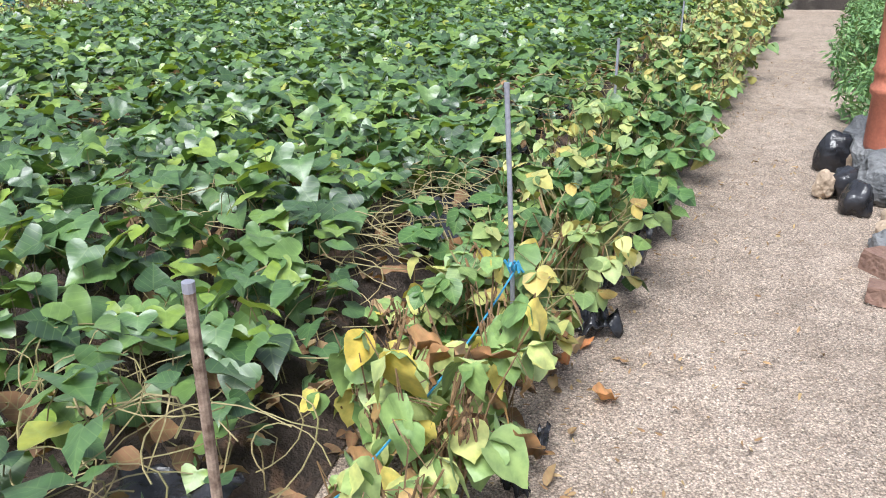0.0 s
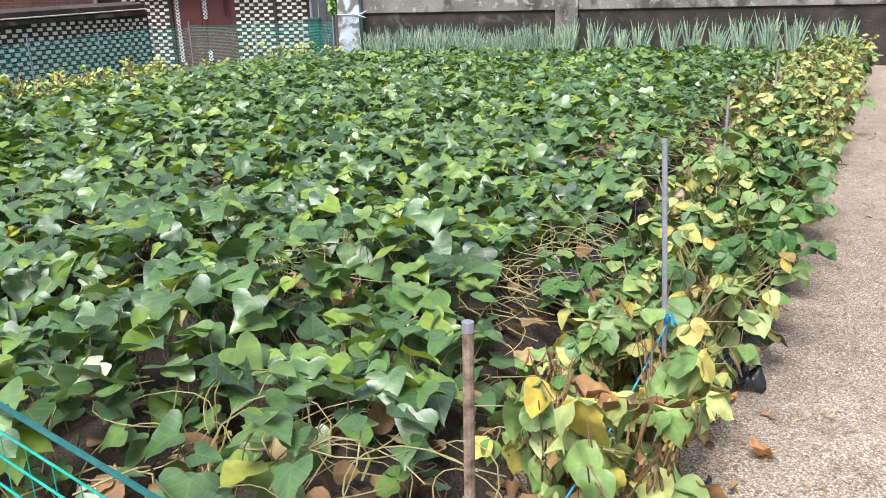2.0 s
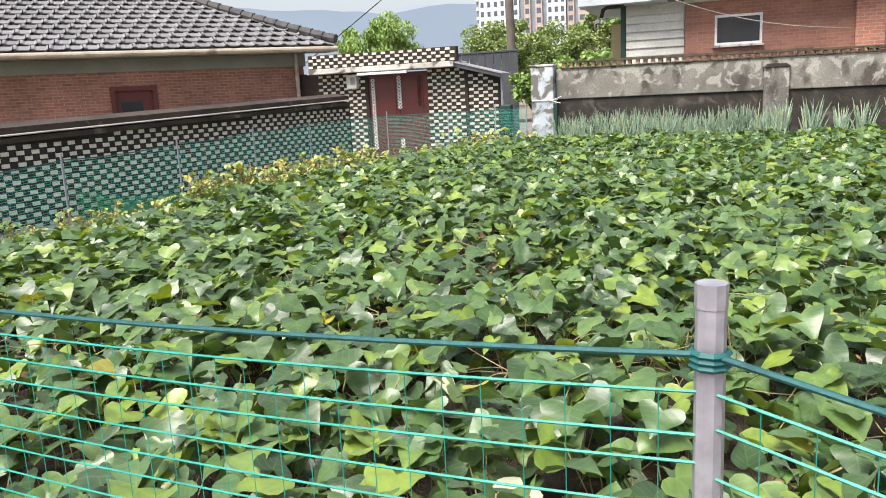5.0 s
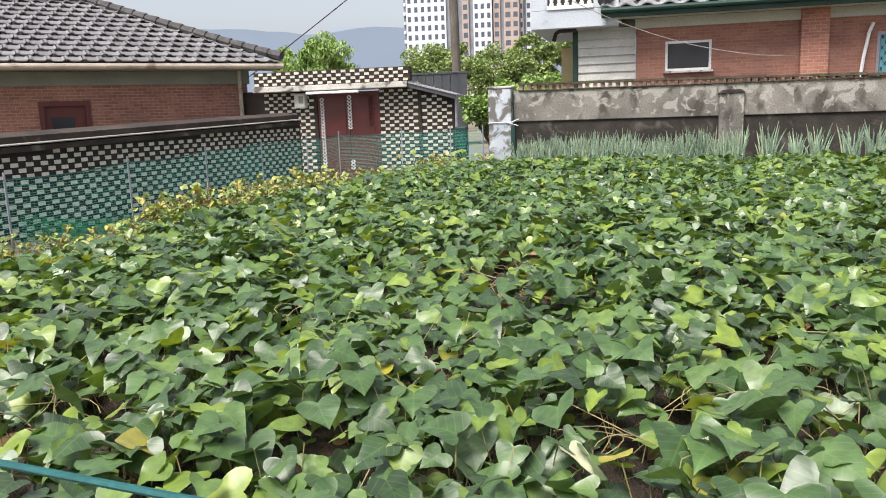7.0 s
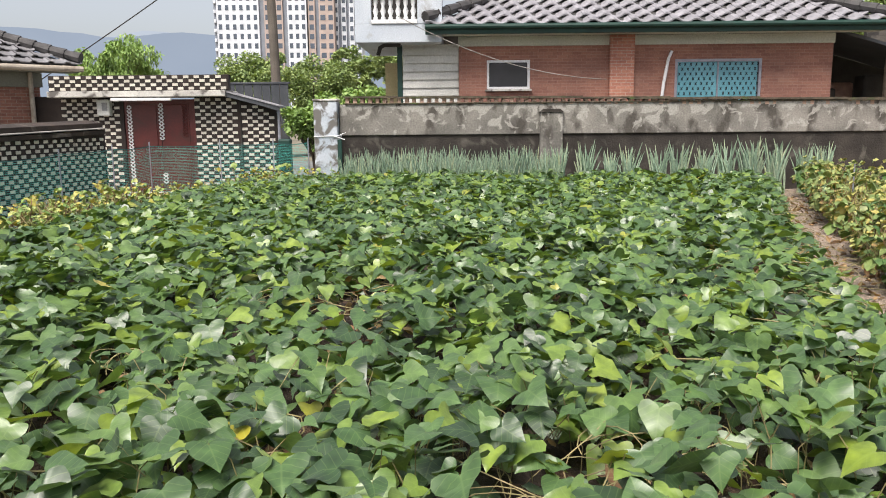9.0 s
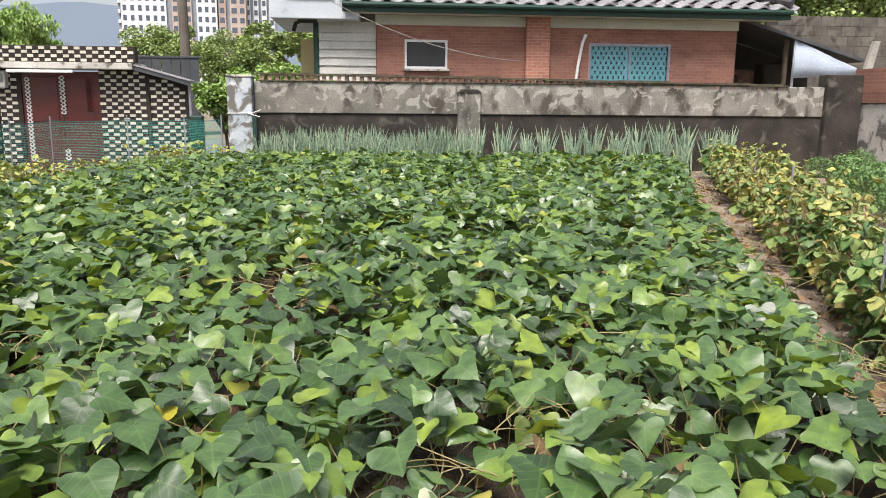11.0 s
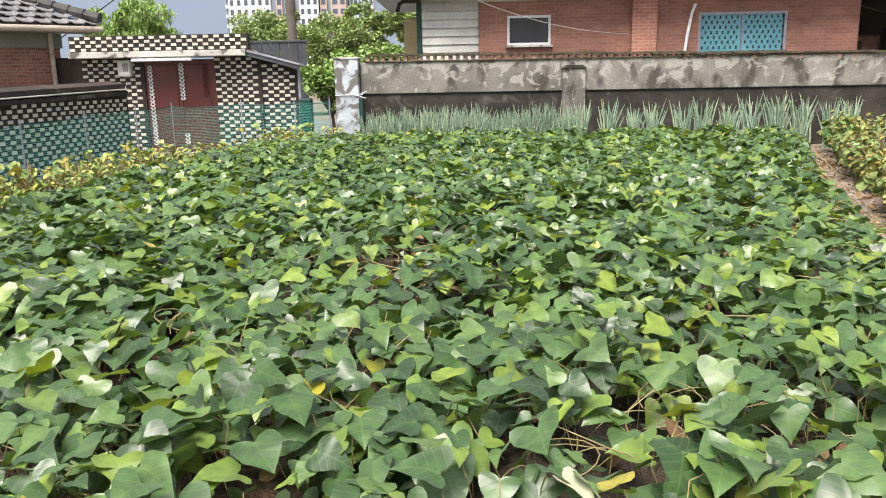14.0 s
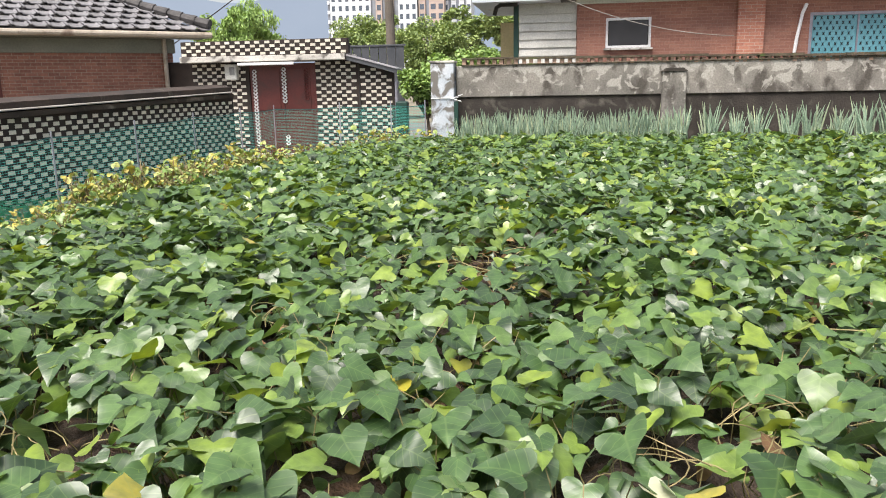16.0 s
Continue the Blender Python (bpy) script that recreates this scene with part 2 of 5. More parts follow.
plaster_mat = weathered_wall("stained_plaster", (0.15, 0.14, 0.125), (0.29, 0.27, 0.24), (0.058, 0.049, 0.041), (0.44, 0.42, 0.38))
block_wall_mat = surface("old_concrete_block", (0.085, 0.075, 0.065), (0.16, 0.145, 0.125), 1.4, 30, 0.95, bump=0.5, randomly=0.15, stain=(0.05, 0.045, 0.04), stain_at=(0.5, 0.65))
plaster_pale_mat = surface("pale_plaster", (0.42, 0.40, 0.37), (0.58, 0.56, 0.52), 2.0, 30, 0.9, bump=0.4, stain=(0.12, 0.11, 0.10), stain_at=(0.52, 0.62), stain_scale=3.5)
wall_base_mat = surface("dark_wall_base", (0.020, 0.017, 0.014), (0.062, 0.052, 0.044), 2.2, 30, 0.95, bump=0.7, depth=0.02, stain=(0.11, 0.10, 0.085), stain_at=(0.58, 0.7), stain_scale=3)
pillar_mat = surface("peeling_blue_white_paint", (0.36, 0.42, 0.49), (0.60, 0.63, 0.67), 3, 40, 0.8, stain=(0.15, 0.14, 0.13), stain_at=(0.49, 0.56), stain_scale=4)
moss_mat = surface("mossy_tile", (0.05, 0.045, 0.03), (0.13, 0.10, 0.07), 6, 50, 0.95, bump=0.8, depth=0.02, stain=(0.07, 0.10, 0.03))
block_mat = surface("coping_brick", (0.42, 0.25, 0.18), (0.58, 0.44, 0.35), 5, 60, 0.9, randomly=0.25, stain=(0.12, 0.10, 0.08))
dark_joint_mat = surface("dark_brick", (0.014, 0.010, 0.009), (0.036, 0.024, 0.019), 3, 40, 0.85, bump=0.6)
white_brick_mat = surface("cream_brick", (0.526, 0.484, 0.413), (0.697, 0.651, 0.569), 6, 70, 0.8, randomly=0.15, stain=(0.235, 0.186, 0.147), stain_at=(0.62, 0.75), stain_scale=5)
coping_mat = surface("dark_stained_coping", (0.022, 0.016, 0.013), (0.065, 0.045, 0.035), 2, 30, 0.85, bump=0.5, stain=(0.22, 0.19, 0.16), stain_at=(0.6, 0.75))
lead_mat = surface("weathered_coping_edge", (0.20, 0.19, 0.17), (0.40, 0.38, 0.35), 3, 40, 0.7)
house_brick = brick_shader("red_brick", (0.34, 0.165, 0.122), (0.265, 0.12, 0.09), (0.34, 0.20, 0.155), 0.21, 0.068, patch=(0.40, 0.24, 0.19))
old_brick = brick_shader("old_red_brick", (0.311, 0.142, 0.104), (0.216, 0.095, 0.072), (0.311, 0.236, 0.189), 0.21, 0.068)
column_brick = brick_shader("column_brick", (0.42, 0.19, 0.13), (0.34, 0.14, 0.10), (0.40, 0.29, 0.24), 0.21, 0.068)
cream_paint = surface("cream_paint", (0.52, 0.54, 0.48), (0.62, 0.63, 0.56), 1.5, 30, 0.7, bump=0.1)
grey_fascia = surface("grey_green_fascia", (0.16, 0.165, 0.14), (0.22, 0.225, 0.19), 1.5, 30, 0.7, bump=0.1)
green_paint = surface("dark_green_paint", (0.003, 0.030, 0.022), (0.006, 0.045, 0.033), 3, 40, 0.6, bump=0.1)
tile_mat = surface("grey_roof_tile", (0.15, 0.147, 0.152), (0.26, 0.255, 0.265), 4, 50, 0.6, bump=0.4, randomly=0.18)
tile_pale_mat = surface("lilac_grey_roof_tile", (0.22, 0.215, 0.23), (0.33, 0.32, 0.34), 4, 50, 0.6, bump=0.4, randomly=0.15)
# dark ridge tiles, and the painted shadow under the tile rows
ridge_and_shadow_mat = surface("dark_ridge_and_tile_shadow", (0.035, 0.033, 0.033), (0.09, 0.085, 0.085), 4, 50, 0.75, bump=0.5)
gutter_mat = surface("tarnished_gutter", (0.34, 0.29, 0.23), (0.48, 0.42, 0.35), 2, 40, 0.5, stain=(0.16, 0.11, 0.08))
white_paint = surface("white_paint", (0.66, 0.67, 0.68), (0.80, 0.80, 0.80), 2, 40, 0.6, bump=0.1, stain=(0.42, 0.40, 0.38), stain_at=(0.62, 0.8))
pale_blue_paint = surface("pale_blue_grey_paint", (0.46, 0.51, 0.57), (0.58, 0.62, 0.67), 1.4, 40, 0.8, bump=0.2, stain=(0.30, 0.29, 0.28), stain_at=(0.6, 0.75))
siding_mat = surface("weathered_white_siding", (0.50, 0.50, 0.46), (0.68, 0.67, 0.62), 2, 40, 0.75, randomly=0.08, stain=(0.28, 0.25, 0.21), stain_at=(0.6, 0.75))
red_door_mat = surface("dark_red_door_paint", (0.075, 0.014, 0.012), (0.12, 0.022, 0.018), 2, 40, 0.45, bump=0.2, stain=(0.06, 0.02, 0.016))
metal_mat = surface("grey_painted_steel", (0.26, 0.26, 0.30), (0.36, 0.36, 0.41), 8, 80, 0.45, 0.3, bump=0.1)
rust_mat = surface("rusty_steel", (0.10, 0.06, 0.04), (0.34, 0.25, 0.19), 60, 260, 0.85, 0.1, bump=0.5, depth=0.003)
green_net_mat = surface("green_nylon_cord", (0.0, 0.20, 0.15), (0.01, 0.32, 0.25), 30, 200, 0.5, bump=0.3, depth=0.002)
fence_net_mat = surface("teal_net_cord", (0.048, 0.390, 0.330), (0.096, 0.546, 0.475), 30, 200, 0.5, bump=0.3, depth=0.002)
net_fold_mat = surface("bunched_green_net", (0.014, 0.238, 0.117), (0.028, 0.378, 0.195), 30, 200, 0.5, bump=0.3, depth=0.002)
rope_mat = surface("dark_teal_rope", (0.005, 0.07, 0.075), (0.01, 0.11, 0.11), 30, 200, 0.6, bump=0.4, depth=0.002)
blue_rope_mat = surface("blue_rope", (0.03, 0.20, 0.36), (0.07, 0.32, 0.50), 40, 200, 0.6, bump=0.4, depth=0.002)
wood_pole_mat = surface("utility_pole_concrete", (0.10, 0.085, 0.07), (0.17, 0.145, 0.12), 2, 40, 0.9, bump=0.2)
bark_mat = surface("bark", (0.07, 0.055, 0.04), (0.15, 0.115, 0.085), 6, 40, 0.95, bump=0.8, depth=0.03)
slate_mat = surface("corrugated_dark_sheet", (0.055, 0.06, 0.07), (0.10, 0.105, 0.115), 2, 40, 0.5, 0.3, bump=0.1)
tarp_mat = surface("pale_blue_tarp", (0.36, 0.42, 0.52), (0.46, 0.52, 0.61), 1.5, 30, 0.8, bump=0.15, depth=0.02)
# near-black for dark parts; on interior panels it paints the shade
dark_mat = surface("dark_parts_and_shade", (0.02, 0.018, 0.016), (0.05, 0.045, 0.04), 2, 30, 0.9)
clay_mat = surface("terracotta_pipe", (0.40, 0.125, 0.075), (0.50, 0.18, 0.11), 5, 60, 0.55, bump=0.2)
rock_mat = surface("grey_rock", (0.10, 0.105, 0.11), (0.22, 0.22, 0.22), 6, 45, 0.85, bump=0.9, depth=0.02)
tan_rock_mat = surface("tan_rock", (0.34, 0.25, 0.17), (0.48, 0.38, 0.28), 6, 45, 0.9, bump=0.9, depth=0.02)
brown_rock_mat = surface("brown_broken_brick", (0.16, 0.09, 0.065), (0.26, 0.16, 0.12), 6, 45, 0.9, bump=0.9, depth=0.02)
asphalt_mat = surface("alley_concrete", (0.15, 0.15, 0.145), (0.22, 0.22, 0.21), 1.2, 60, 0.9, bump=0.4, depth=0.008)
far_ground_mat = surface("ground_far", (0.16, 0.14, 0.10), (0.24, 0.21, 0.15), 0.3, 12, 0.95)
tower_mat = surface("tower_white", (0.66, 0.69, 0.74), (0.72, 0.75, 0.80), 0.05, 0.5, 0.8, bump=0.05)
tower_peach = surface("tower_peach", (0.44, 0.35, 0.31), (0.49, 0.39, 0.345), 0.05, 0.5, 0.8, bump=0.05)
tower_grey = surface("tower_grey", (0.22, 0.24, 0.28), (0.27, 0.29, 0.33), 0.05, 0.5, 0.8, bump=0.05)


def glass(name, col, rough=0.08):
    m, nodes, links, b = shader(name, rough)
    g = grain(nodes, links, 1.2, 3)
    links.new(ramp(nodes, links, g.outputs["Fac"], [(0.3, col), (0.7, tuple(c * 1.6 for c in col))]), b.inputs["Base Color"])
    return m


dark_glass = glass("dark_glass", (0.02, 0.02, 0.024), 0.2)
tower_glass = glass("tower_glass", (0.07, 0.085, 0.11), 0.2)
blue_glass = surface("pale_blue_patterned_pane", (0.11, 0.33, 0.40), (0.16, 0.41, 0.48), 1.2, 30, 0.35, bump=0.1)


def painted_haze(name, low, high):
    """Far hills with the haze of damp air painted in as a glowing colour."""
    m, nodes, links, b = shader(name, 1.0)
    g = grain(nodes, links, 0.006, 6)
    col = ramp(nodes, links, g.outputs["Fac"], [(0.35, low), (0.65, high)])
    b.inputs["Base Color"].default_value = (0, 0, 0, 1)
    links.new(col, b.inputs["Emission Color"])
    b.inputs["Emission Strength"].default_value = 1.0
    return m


hill_near_mat = painted_haze("hazy_hill", (0.165, 0.205, 0.26), (0.18, 0.22, 0.275))
hill_far_mat = painted_haze("hazier_hill", (0.26, 0.30, 0.35), (0.275, 0.315, 0.365))


# ---------------- building helpers ----------------
def put(name, bm, mat, parent=None, m=None, smooth=False):
    me = bpy.data.meshes.new(name)
    bm.normal_update()
    bm.to_mesh(me)
    bm.free()
    me.materials.append(mat)
    if smooth:
        me.shade_smooth()
    ob = new(name, me)
    if parent is not None:
        ob.parent = parent
    if m is not None:
        ob.matrix_basis = m
    return ob


def part(name, bm, material, parent, label="", m=None, smooth=False):
    ob = put(name, bm, material, parent, m, smooth)
    return tagged(ob, label) if label else ob


def thing(name, m, label, category, group="", kind=""):
    ob = new(name)
    ob.matrix_basis = m
    return tagged(ob, label, category, group, kind)


def box(bm, x0, x1, y0, y1, z0, z1, m=None):
    v = [bm.verts.new((x, y, z)) for z in (z0, z1) for y in (y0, y1) for x in (x0, x1)]
    for f in ((0, 2, 3, 1), (4, 5, 7, 6), (0, 1, 5, 4), (2, 6, 7, 3), (0, 4, 6, 2), (1, 3, 7, 5)):
        bm.faces.new([v[i] for i in f])
    if m is not None:
        bmesh.ops.transform(bm, matrix=m, verts=v)
    return v


def one_box(x0, x1, y0, y1, z0, z1, bevel=0.0):
    bm = bmesh.new()
    box(bm, x0, x1, y0, y1, z0, z1)
    if bevel:
        bmesh.ops.bevel(bm, geom=bm.edges[:], offset=bevel, segments=2, affect="EDGES", profile=0.5)
    return bm


def solid(outline, axis, a, b):
    """A closed outline of two coordinates, drawn out along an axis from a to b."""
    bm = bmesh.new()
    def place(p, q, d):
        return {"x": (d, p, q), "y": (p, d, q), "z": (p, q, d)}[axis]
    lo = [bm.verts.new(place(p, q, a)) for p, q in outline]
    hi = [bm.verts.new(place(p, q, b)) for p, q in outline]
    n = len(outline)
    for i in range(n):
        bm.faces.new((lo[i], lo[(i + 1) % n], hi[(i + 1) % n], hi[i]))
    bm.faces.new(lo[::-1])
    bm.faces.new(hi)
    bmesh.ops.recalc_face_normals(bm, faces=bm.faces[:])
    return bm


def tube(bm, pts, radii, sides=6, caps=True):
    pts = [Vector(p) for p in pts]
    if isinstance(radii, (int, float)):
        radii = [radii] * len(pts)
    rings = []
    for i, p in enumerate(pts):
        d = (pts[min(i + 1, len(pts) - 1)] - pts[max(i - 1, 0)]).normalized()
        u = d.cross(Vector((0, 0, 1)))
        u = u.normalized() if u.length > 1e-3 else Vector((1, 0, 0))
        w = d.cross(u)
        rings.append([bm.verts.new(p + radii[i] * (math.cos(2 * math.pi * k / sides) * u + math.sin(2 * math.pi * k / sides) * w)) for k in range(sides)])
    for a, b in zip(rings, rings[1:]):
        for k in range(sides):
            bm.faces.new((a[k], a[(k + 1) % sides], b[(k + 1) % sides], b[k]))
    if caps:
        bm.faces.new(rings[0][::-1])
        bm.faces.new(rings[-1])


def pipe(pts, radii, sides=8):
    bm = bmesh.new()
    tube(bm, pts, radii, sides)
    return bm


def sag(a, b, drop, n=10):
    a, b = Vector(a), Vector(b)
    return [a.lerp(b, i / n) - Vector((0, 0, 4 * drop * (i / n) * (1 - i / n))) for i in range(n + 1)]


# blades as templates: points across x, along y (0 the stalk, 1 the tip), triangles, uv
def blade(edge, mids):
    pts = [(0.0, y) for y in mids]
    n = len(mids)
    ne = len(edge)
    for s in (1, -1):
        pts += [(s * x, y) for x, y in edge]
    tris = []
    for k, s in enumerate((1, -1)):
        o = n + k * ne
        fan = [(0, o, o + 1)]
        for i in range(1, ne - 1):
            fan += [(i - 1, o + i, i), (i, o + i, o + i + 1)]
        fan += [(ne - 2, o + ne - 1, ne - 1)]
        if n > ne:
            fan += [(ne - 1, o + ne - 1, ne)]
        tris += [t if s > 0 else t[::-1] for t in fan]
    return np.array(pts), np.array(tris)


HEART = blade([(0.22, -0.18), (0.51, -0.09), (0.56, 0.16), (0.41, 0.46), (0.18, 0.76)], [0.0, 0.22, 0.46, 0.70, 0.86, 1.0])
HEART_FINE = blade([(0.14, -0.12), (0.33, -0.18), (0.50, -0.13), (0.58, 0.03), (0.545, 0.20), (0.44, 0.40), (0.305, 0.58), (0.17, 0.76), (0.055, 0.90)], [0.0, 0.03, 0.10, 0.20, 0.32, 0.45, 0.58, 0.71, 0.85, 1.0])
OVAL_FINE = blade([(0.12, -0.02), (0.27, 0.04), (0.39, 0.16), (0.44, 0.31), (0.42, 0.47), (0.33, 0.64), (0.20, 0.80), (0.07, 0.93)], [0.0, 0.05, 0.16, 0.30, 0.45, 0.60, 0.74, 0.88, 1.0])
OVAL = blade([(0.19, 0.02), (0.38, 0.17), (0.43, 0.42), (0.29, 0.73)], [0.0, 0.24, 0.50, 0.78, 1.0])
SLIM = blade([(0.10, 0.08), (0.17, 0.35), (0.12, 0.70)], [0.0, 0.30, 0.65, 1.0])


def leaf_arrays(shape, rng, at, length, az, droop, lean, fold=(-0.1, 0.6), bow=(-0.6, 0.1), wide=(0.95, 1.2)):
    p, t = shape
    n, k = len(at), len(p)
    w = rng.uniform(*wide, n)[:, None]
    a, b = rng.uniform(*fold, n)[:, None], rng.uniform(*bow, n)[:, None]
    x = p[None, :, 0] * w
    y = np.repeat(p[None, :, 1], n, 0)
    z = a * np.abs(x) * (1.25 - 1.1 * np.abs(x)) + b * y * y + rng.normal(0, 0.008, (n, k)) + rng.uniform(-0.35, 0.1, (n, 1)) * x * x + (0.055 * np.sin(rng.uniform(6, 11, (n, 1)) * y + rng.uniform(0, 6, (n, 1)) + np.sign(x) * 0.8) * np.abs(x) * 2)
    cd, sd = np.cos(droop)[:, None], np.sin(droop)[:, None]
    cl, sl = np.cos(lean)[:, None], np.sin(lean)[:, None]
    x, z = x * cl + z * sl, -x * sl + z * cl
    y, z = y * cd + z * sd, -y * sd + z * cd
    ca, sa = np.cos(az)[:, None], np.sin(az)[:, None]
    x, y = x * ca - y * sa, x * sa + y * ca
    v = np.stack([x, y, z], -1) * np.asarray(length)[:, None, None] + np.asarray(at)[:, None, :]
    f = t[None] + (np.arange(n) * k)[:, None, None]
    uv = np.repeat(np.stack([p[:, 0], p[:, 1]], -1)[None], n, 0)
    return v.reshape(-1, 3), f.reshape(-1, 3), uv.reshape(-1, 2)


def leaf_mesh(name, arrays, mat):
    v, f, uv = arrays
    me = bpy.data.meshes.new(name)
    me.vertices.add(len(v))
    me.vertices.foreach_set("co", v.astype(np.float32).ravel())
    me.loops.add(len(f) * 3)
    me.loops.foreach_set("vertex_index", f.astype(np.int32).ravel())
    me.polygons.add(len(f))
    me.polygons.foreach_set("loop_start", np.arange(0, len(f) * 3, 3, dtype=np.int32))
    me.update(calc_edges=True)
    layer = me.uv_layers.new(name="uv")
    layer.data.foreach_set("uv", uv[f.ravel()].astype(np.float32).ravel())
    me.materials.append(mat)
    me.shade_smooth()
    return me


def joined(chunks):
    v, f, uv, o = [], [], [], 0
    for a, b, c in chunks:
        v.append(a), f.append(b + o), uv.append(c)
        o += len(a)
    return np.concatenate(v), np.concatenate(f), np.concatenate(uv)


def leaf_part(name, arrays, mat, parent, label="", kind=""):
    ob = new(name, leaf_mesh(name, arrays, mat))
    ob.parent = parent
    return tagged(ob, label, kind=kind)


# ---------------- ground ----------------
bm = bmesh.new()
R = 2500.0
bmesh.ops.create_grid(bm, x_segments=2, y_segments=2, size=R)
ground = put("ground", bm, far_ground_mat, m=pose(0, 0, -0.16))
tagged(ground, "bare earth ground reaching far beyond the village houses", "ground", kind="structure")


def sheet(name, corners, z, mat, label, category, step=0.25, rough=0.012, seed=1):
    """A strip between a left and a right edge (x by y), a little uneven."""
    ys = np.arange(corners[0][0], corners[-1][0] + step / 2, step)
    cy = [c[0] for c in corners]
    left, right = np.interp(ys, cy, [c[1] for c in corners]), np.interp(ys, cy, [c[2] for c in corners])
    n = max(2, int(max(right - left) / step))
    bm = bmesh.new()
    rows = []
    for y, a, b in zip(ys, left, right):
        row = []
        for i in range(n + 1):
            x = a + (b - a) * i / n
            row.append(bm.verts.new((x, y, z + rough * noise.noise(Vector((x * 2.3, y * 2.3, seed))))))
        rows.append(row)
    for p, q in zip(rows, rows[1:]):
        for i in range(n):
            bm.faces.new((p[i], p[i + 1], q[i + 1], q[i]))
    ob = put(name, bm, mat, smooth=True)
    return tagged(ob, label, category, kind="structure")


EDGE_Y = [-1.5, 0.5, 1.0, 3.0, 6.0, 9.0, 12.4, 14.4]
FIELD_R = [1.2, 1.5, 1.58, 1.93, 2.84, 3.80, 5.1, 5.85]
FIELD_L = [-4.5, -4.5, -4.5, -4.4, -4.2, -4.0, -3.75, -2.5]
ROW_DIR = Vector((0.34, 0.94, 0)).normalized()


def field_edges(y):
    return np.interp(y, EDGE_Y, FIELD_L), np.interp(y, EDGE_Y, FIELD_R)


sheet("path", [(-6, -14, 12), (1.8, -14, 12), (3.0, -4.95, 12), (6.0, -5.05, 12), (15.2, -5.4, 12)], 0.0, sand_mat, "pale sandy gravel garden path beside the vegetable beds", "path", 0.3, 0.02)
sheet("pavement", [(1.5, -9, -4.8), (15, -7.5, -4.8), (15.6, -7.5, -2.2), (30, -12, -1)], -0.13, asphalt_mat, "grey concrete alley along the patterned brick wall", "alley", 0.6, 0.01)

# ridged, partly mulched soil of the crop bed
bm = bmesh.new()
rows = []
for y in np.arange(0.42, 14.6, 0.12):
    a, b = field_edges(y)
    row = []
    for i in range(91):
        x = a - 0.1 + (b - a + 0.18) * i / 90
        across = x * ROW_DIR.y - y * ROW_DIR.x
        edge = min(1.0, (x - a + 0.1) / 0.25, (b + 0.08 - x) / 0.2)
        z = 0.01 + max(0.0, edge) * (0.10 + 0.06 * math.cos(2 * math.pi * across / 0.8) + 0.03 * noise.noise(Vector((x * 3, y * 3, 5))))
        row.append(bm.verts.new((x, y, z)))
    rows.append(row)
for p, q in zip(rows, rows[1:]):
    for i in range(90):
        bm.faces.new((p[i], p[i + 1], q[i + 1], q[i]))
bed = put("field_bed", bm, soil_mat, smooth=True)
tagged(bed, "ridged dark soil bed littered with dry leaves", "soil", kind="structure")

# ---------------- far wall ----------------
WY = 15.25
wall = thing("wall_north", pose(0, WY, 0), "stained grey plaster garden wall with an openwork brick coping", "wall", kind="structure")
part("upper_wall", one_box(-2.0, 8.95, 0.0, 0.2, 1.07, 1.64, 0.012), plaster_mat, wall)
# below 1.07 m the wall is darker and set back a little
part("lower_wall", one_box(-2.0, 8.95, 0.035, 0.2, -0.2, 1.07), wall_base_mat, wall, "dark lower part of the wall")
bm = one_box(1.74, 2.16, -0.10, 0.03, -0.2, 1.47, 0.015)
part("buttress", bm, plaster_mat, wall, "square weathered buttress")
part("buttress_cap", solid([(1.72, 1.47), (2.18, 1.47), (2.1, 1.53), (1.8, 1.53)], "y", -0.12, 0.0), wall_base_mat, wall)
part("coping_rail", one_box(-1.9, 8.2, -0.03, 0.19, 1.64, 1.665, 0.006), moss_mat, wall)
rail = bmesh.new()
rng = np.random.default_rng(4)
x = -1.9
while x < 8.1:
    w = rng.uniform(0.5, 1.0)
    z = 1.755 + rng.uniform(-0.008, 0.012) - 0.012 * (x + 1.9)
    box(rail, x, min(x + w, 8.2), -0.05 + rng.uniform(-0.01, 0.01), 0.2, z, z + rng.uniform(0.03, 0.05))
    x += w + 0.004
part("coping_top", rail, moss_mat, wall, "mossy dark tiles along the wall top")
blk = one_box(-0.035, 0.035, 0.0, 0.16, 0, 0.095, 0.006)
first = part("brick", blk, block_mat, wall, m=pose(-1.85, 0, 1.664))
for i in range(1, 72):
    ob = new("brick", first.data)
    ob.parent = wall
    ob.matrix_basis = pose(-1.85 + i * 0.139 + rng.uniform(-0.008, 0.008), rng.uniform(-0.01, 0.01), 1.664 - 0.0015 * i, 0, 0, rng.uniform(-6, 6))
end = thing("wall_east", pose(0, 0, 0), "taller blackened concrete wall end beside a brick and stone retaining wall", "wall", kind="structure")
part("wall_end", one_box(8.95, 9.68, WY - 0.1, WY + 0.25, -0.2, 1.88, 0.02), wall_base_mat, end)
part("retaining_base", one_box(9.72, 10.05, 9.0, WY + 0.2, -0.2, 1.35, 0.04), plaster_pale_mat, end, "rough pale stone and mortar base")
part("brick_course", one_box(9.68, 10.05, 9.0, WY + 0.2, 1.35, 2.0), house_brick, end, "red brick upper course")
part("post", pipe([(9.98, 14.7, 2.0), (10.0, 14.7, 4.4)], 0.07, 8), clay_mat, end, "dark red post")
pil = thing("gate_pillar", pose(-2.24, WY + 0.02, 0), "square concrete pillar with peeling pale blue and white paint", "pillar")
part("shaft", one_box(-0.22, 0.22, -0.2, 0.2, -0.2, 1.70, 0.02), pillar_mat, pil)
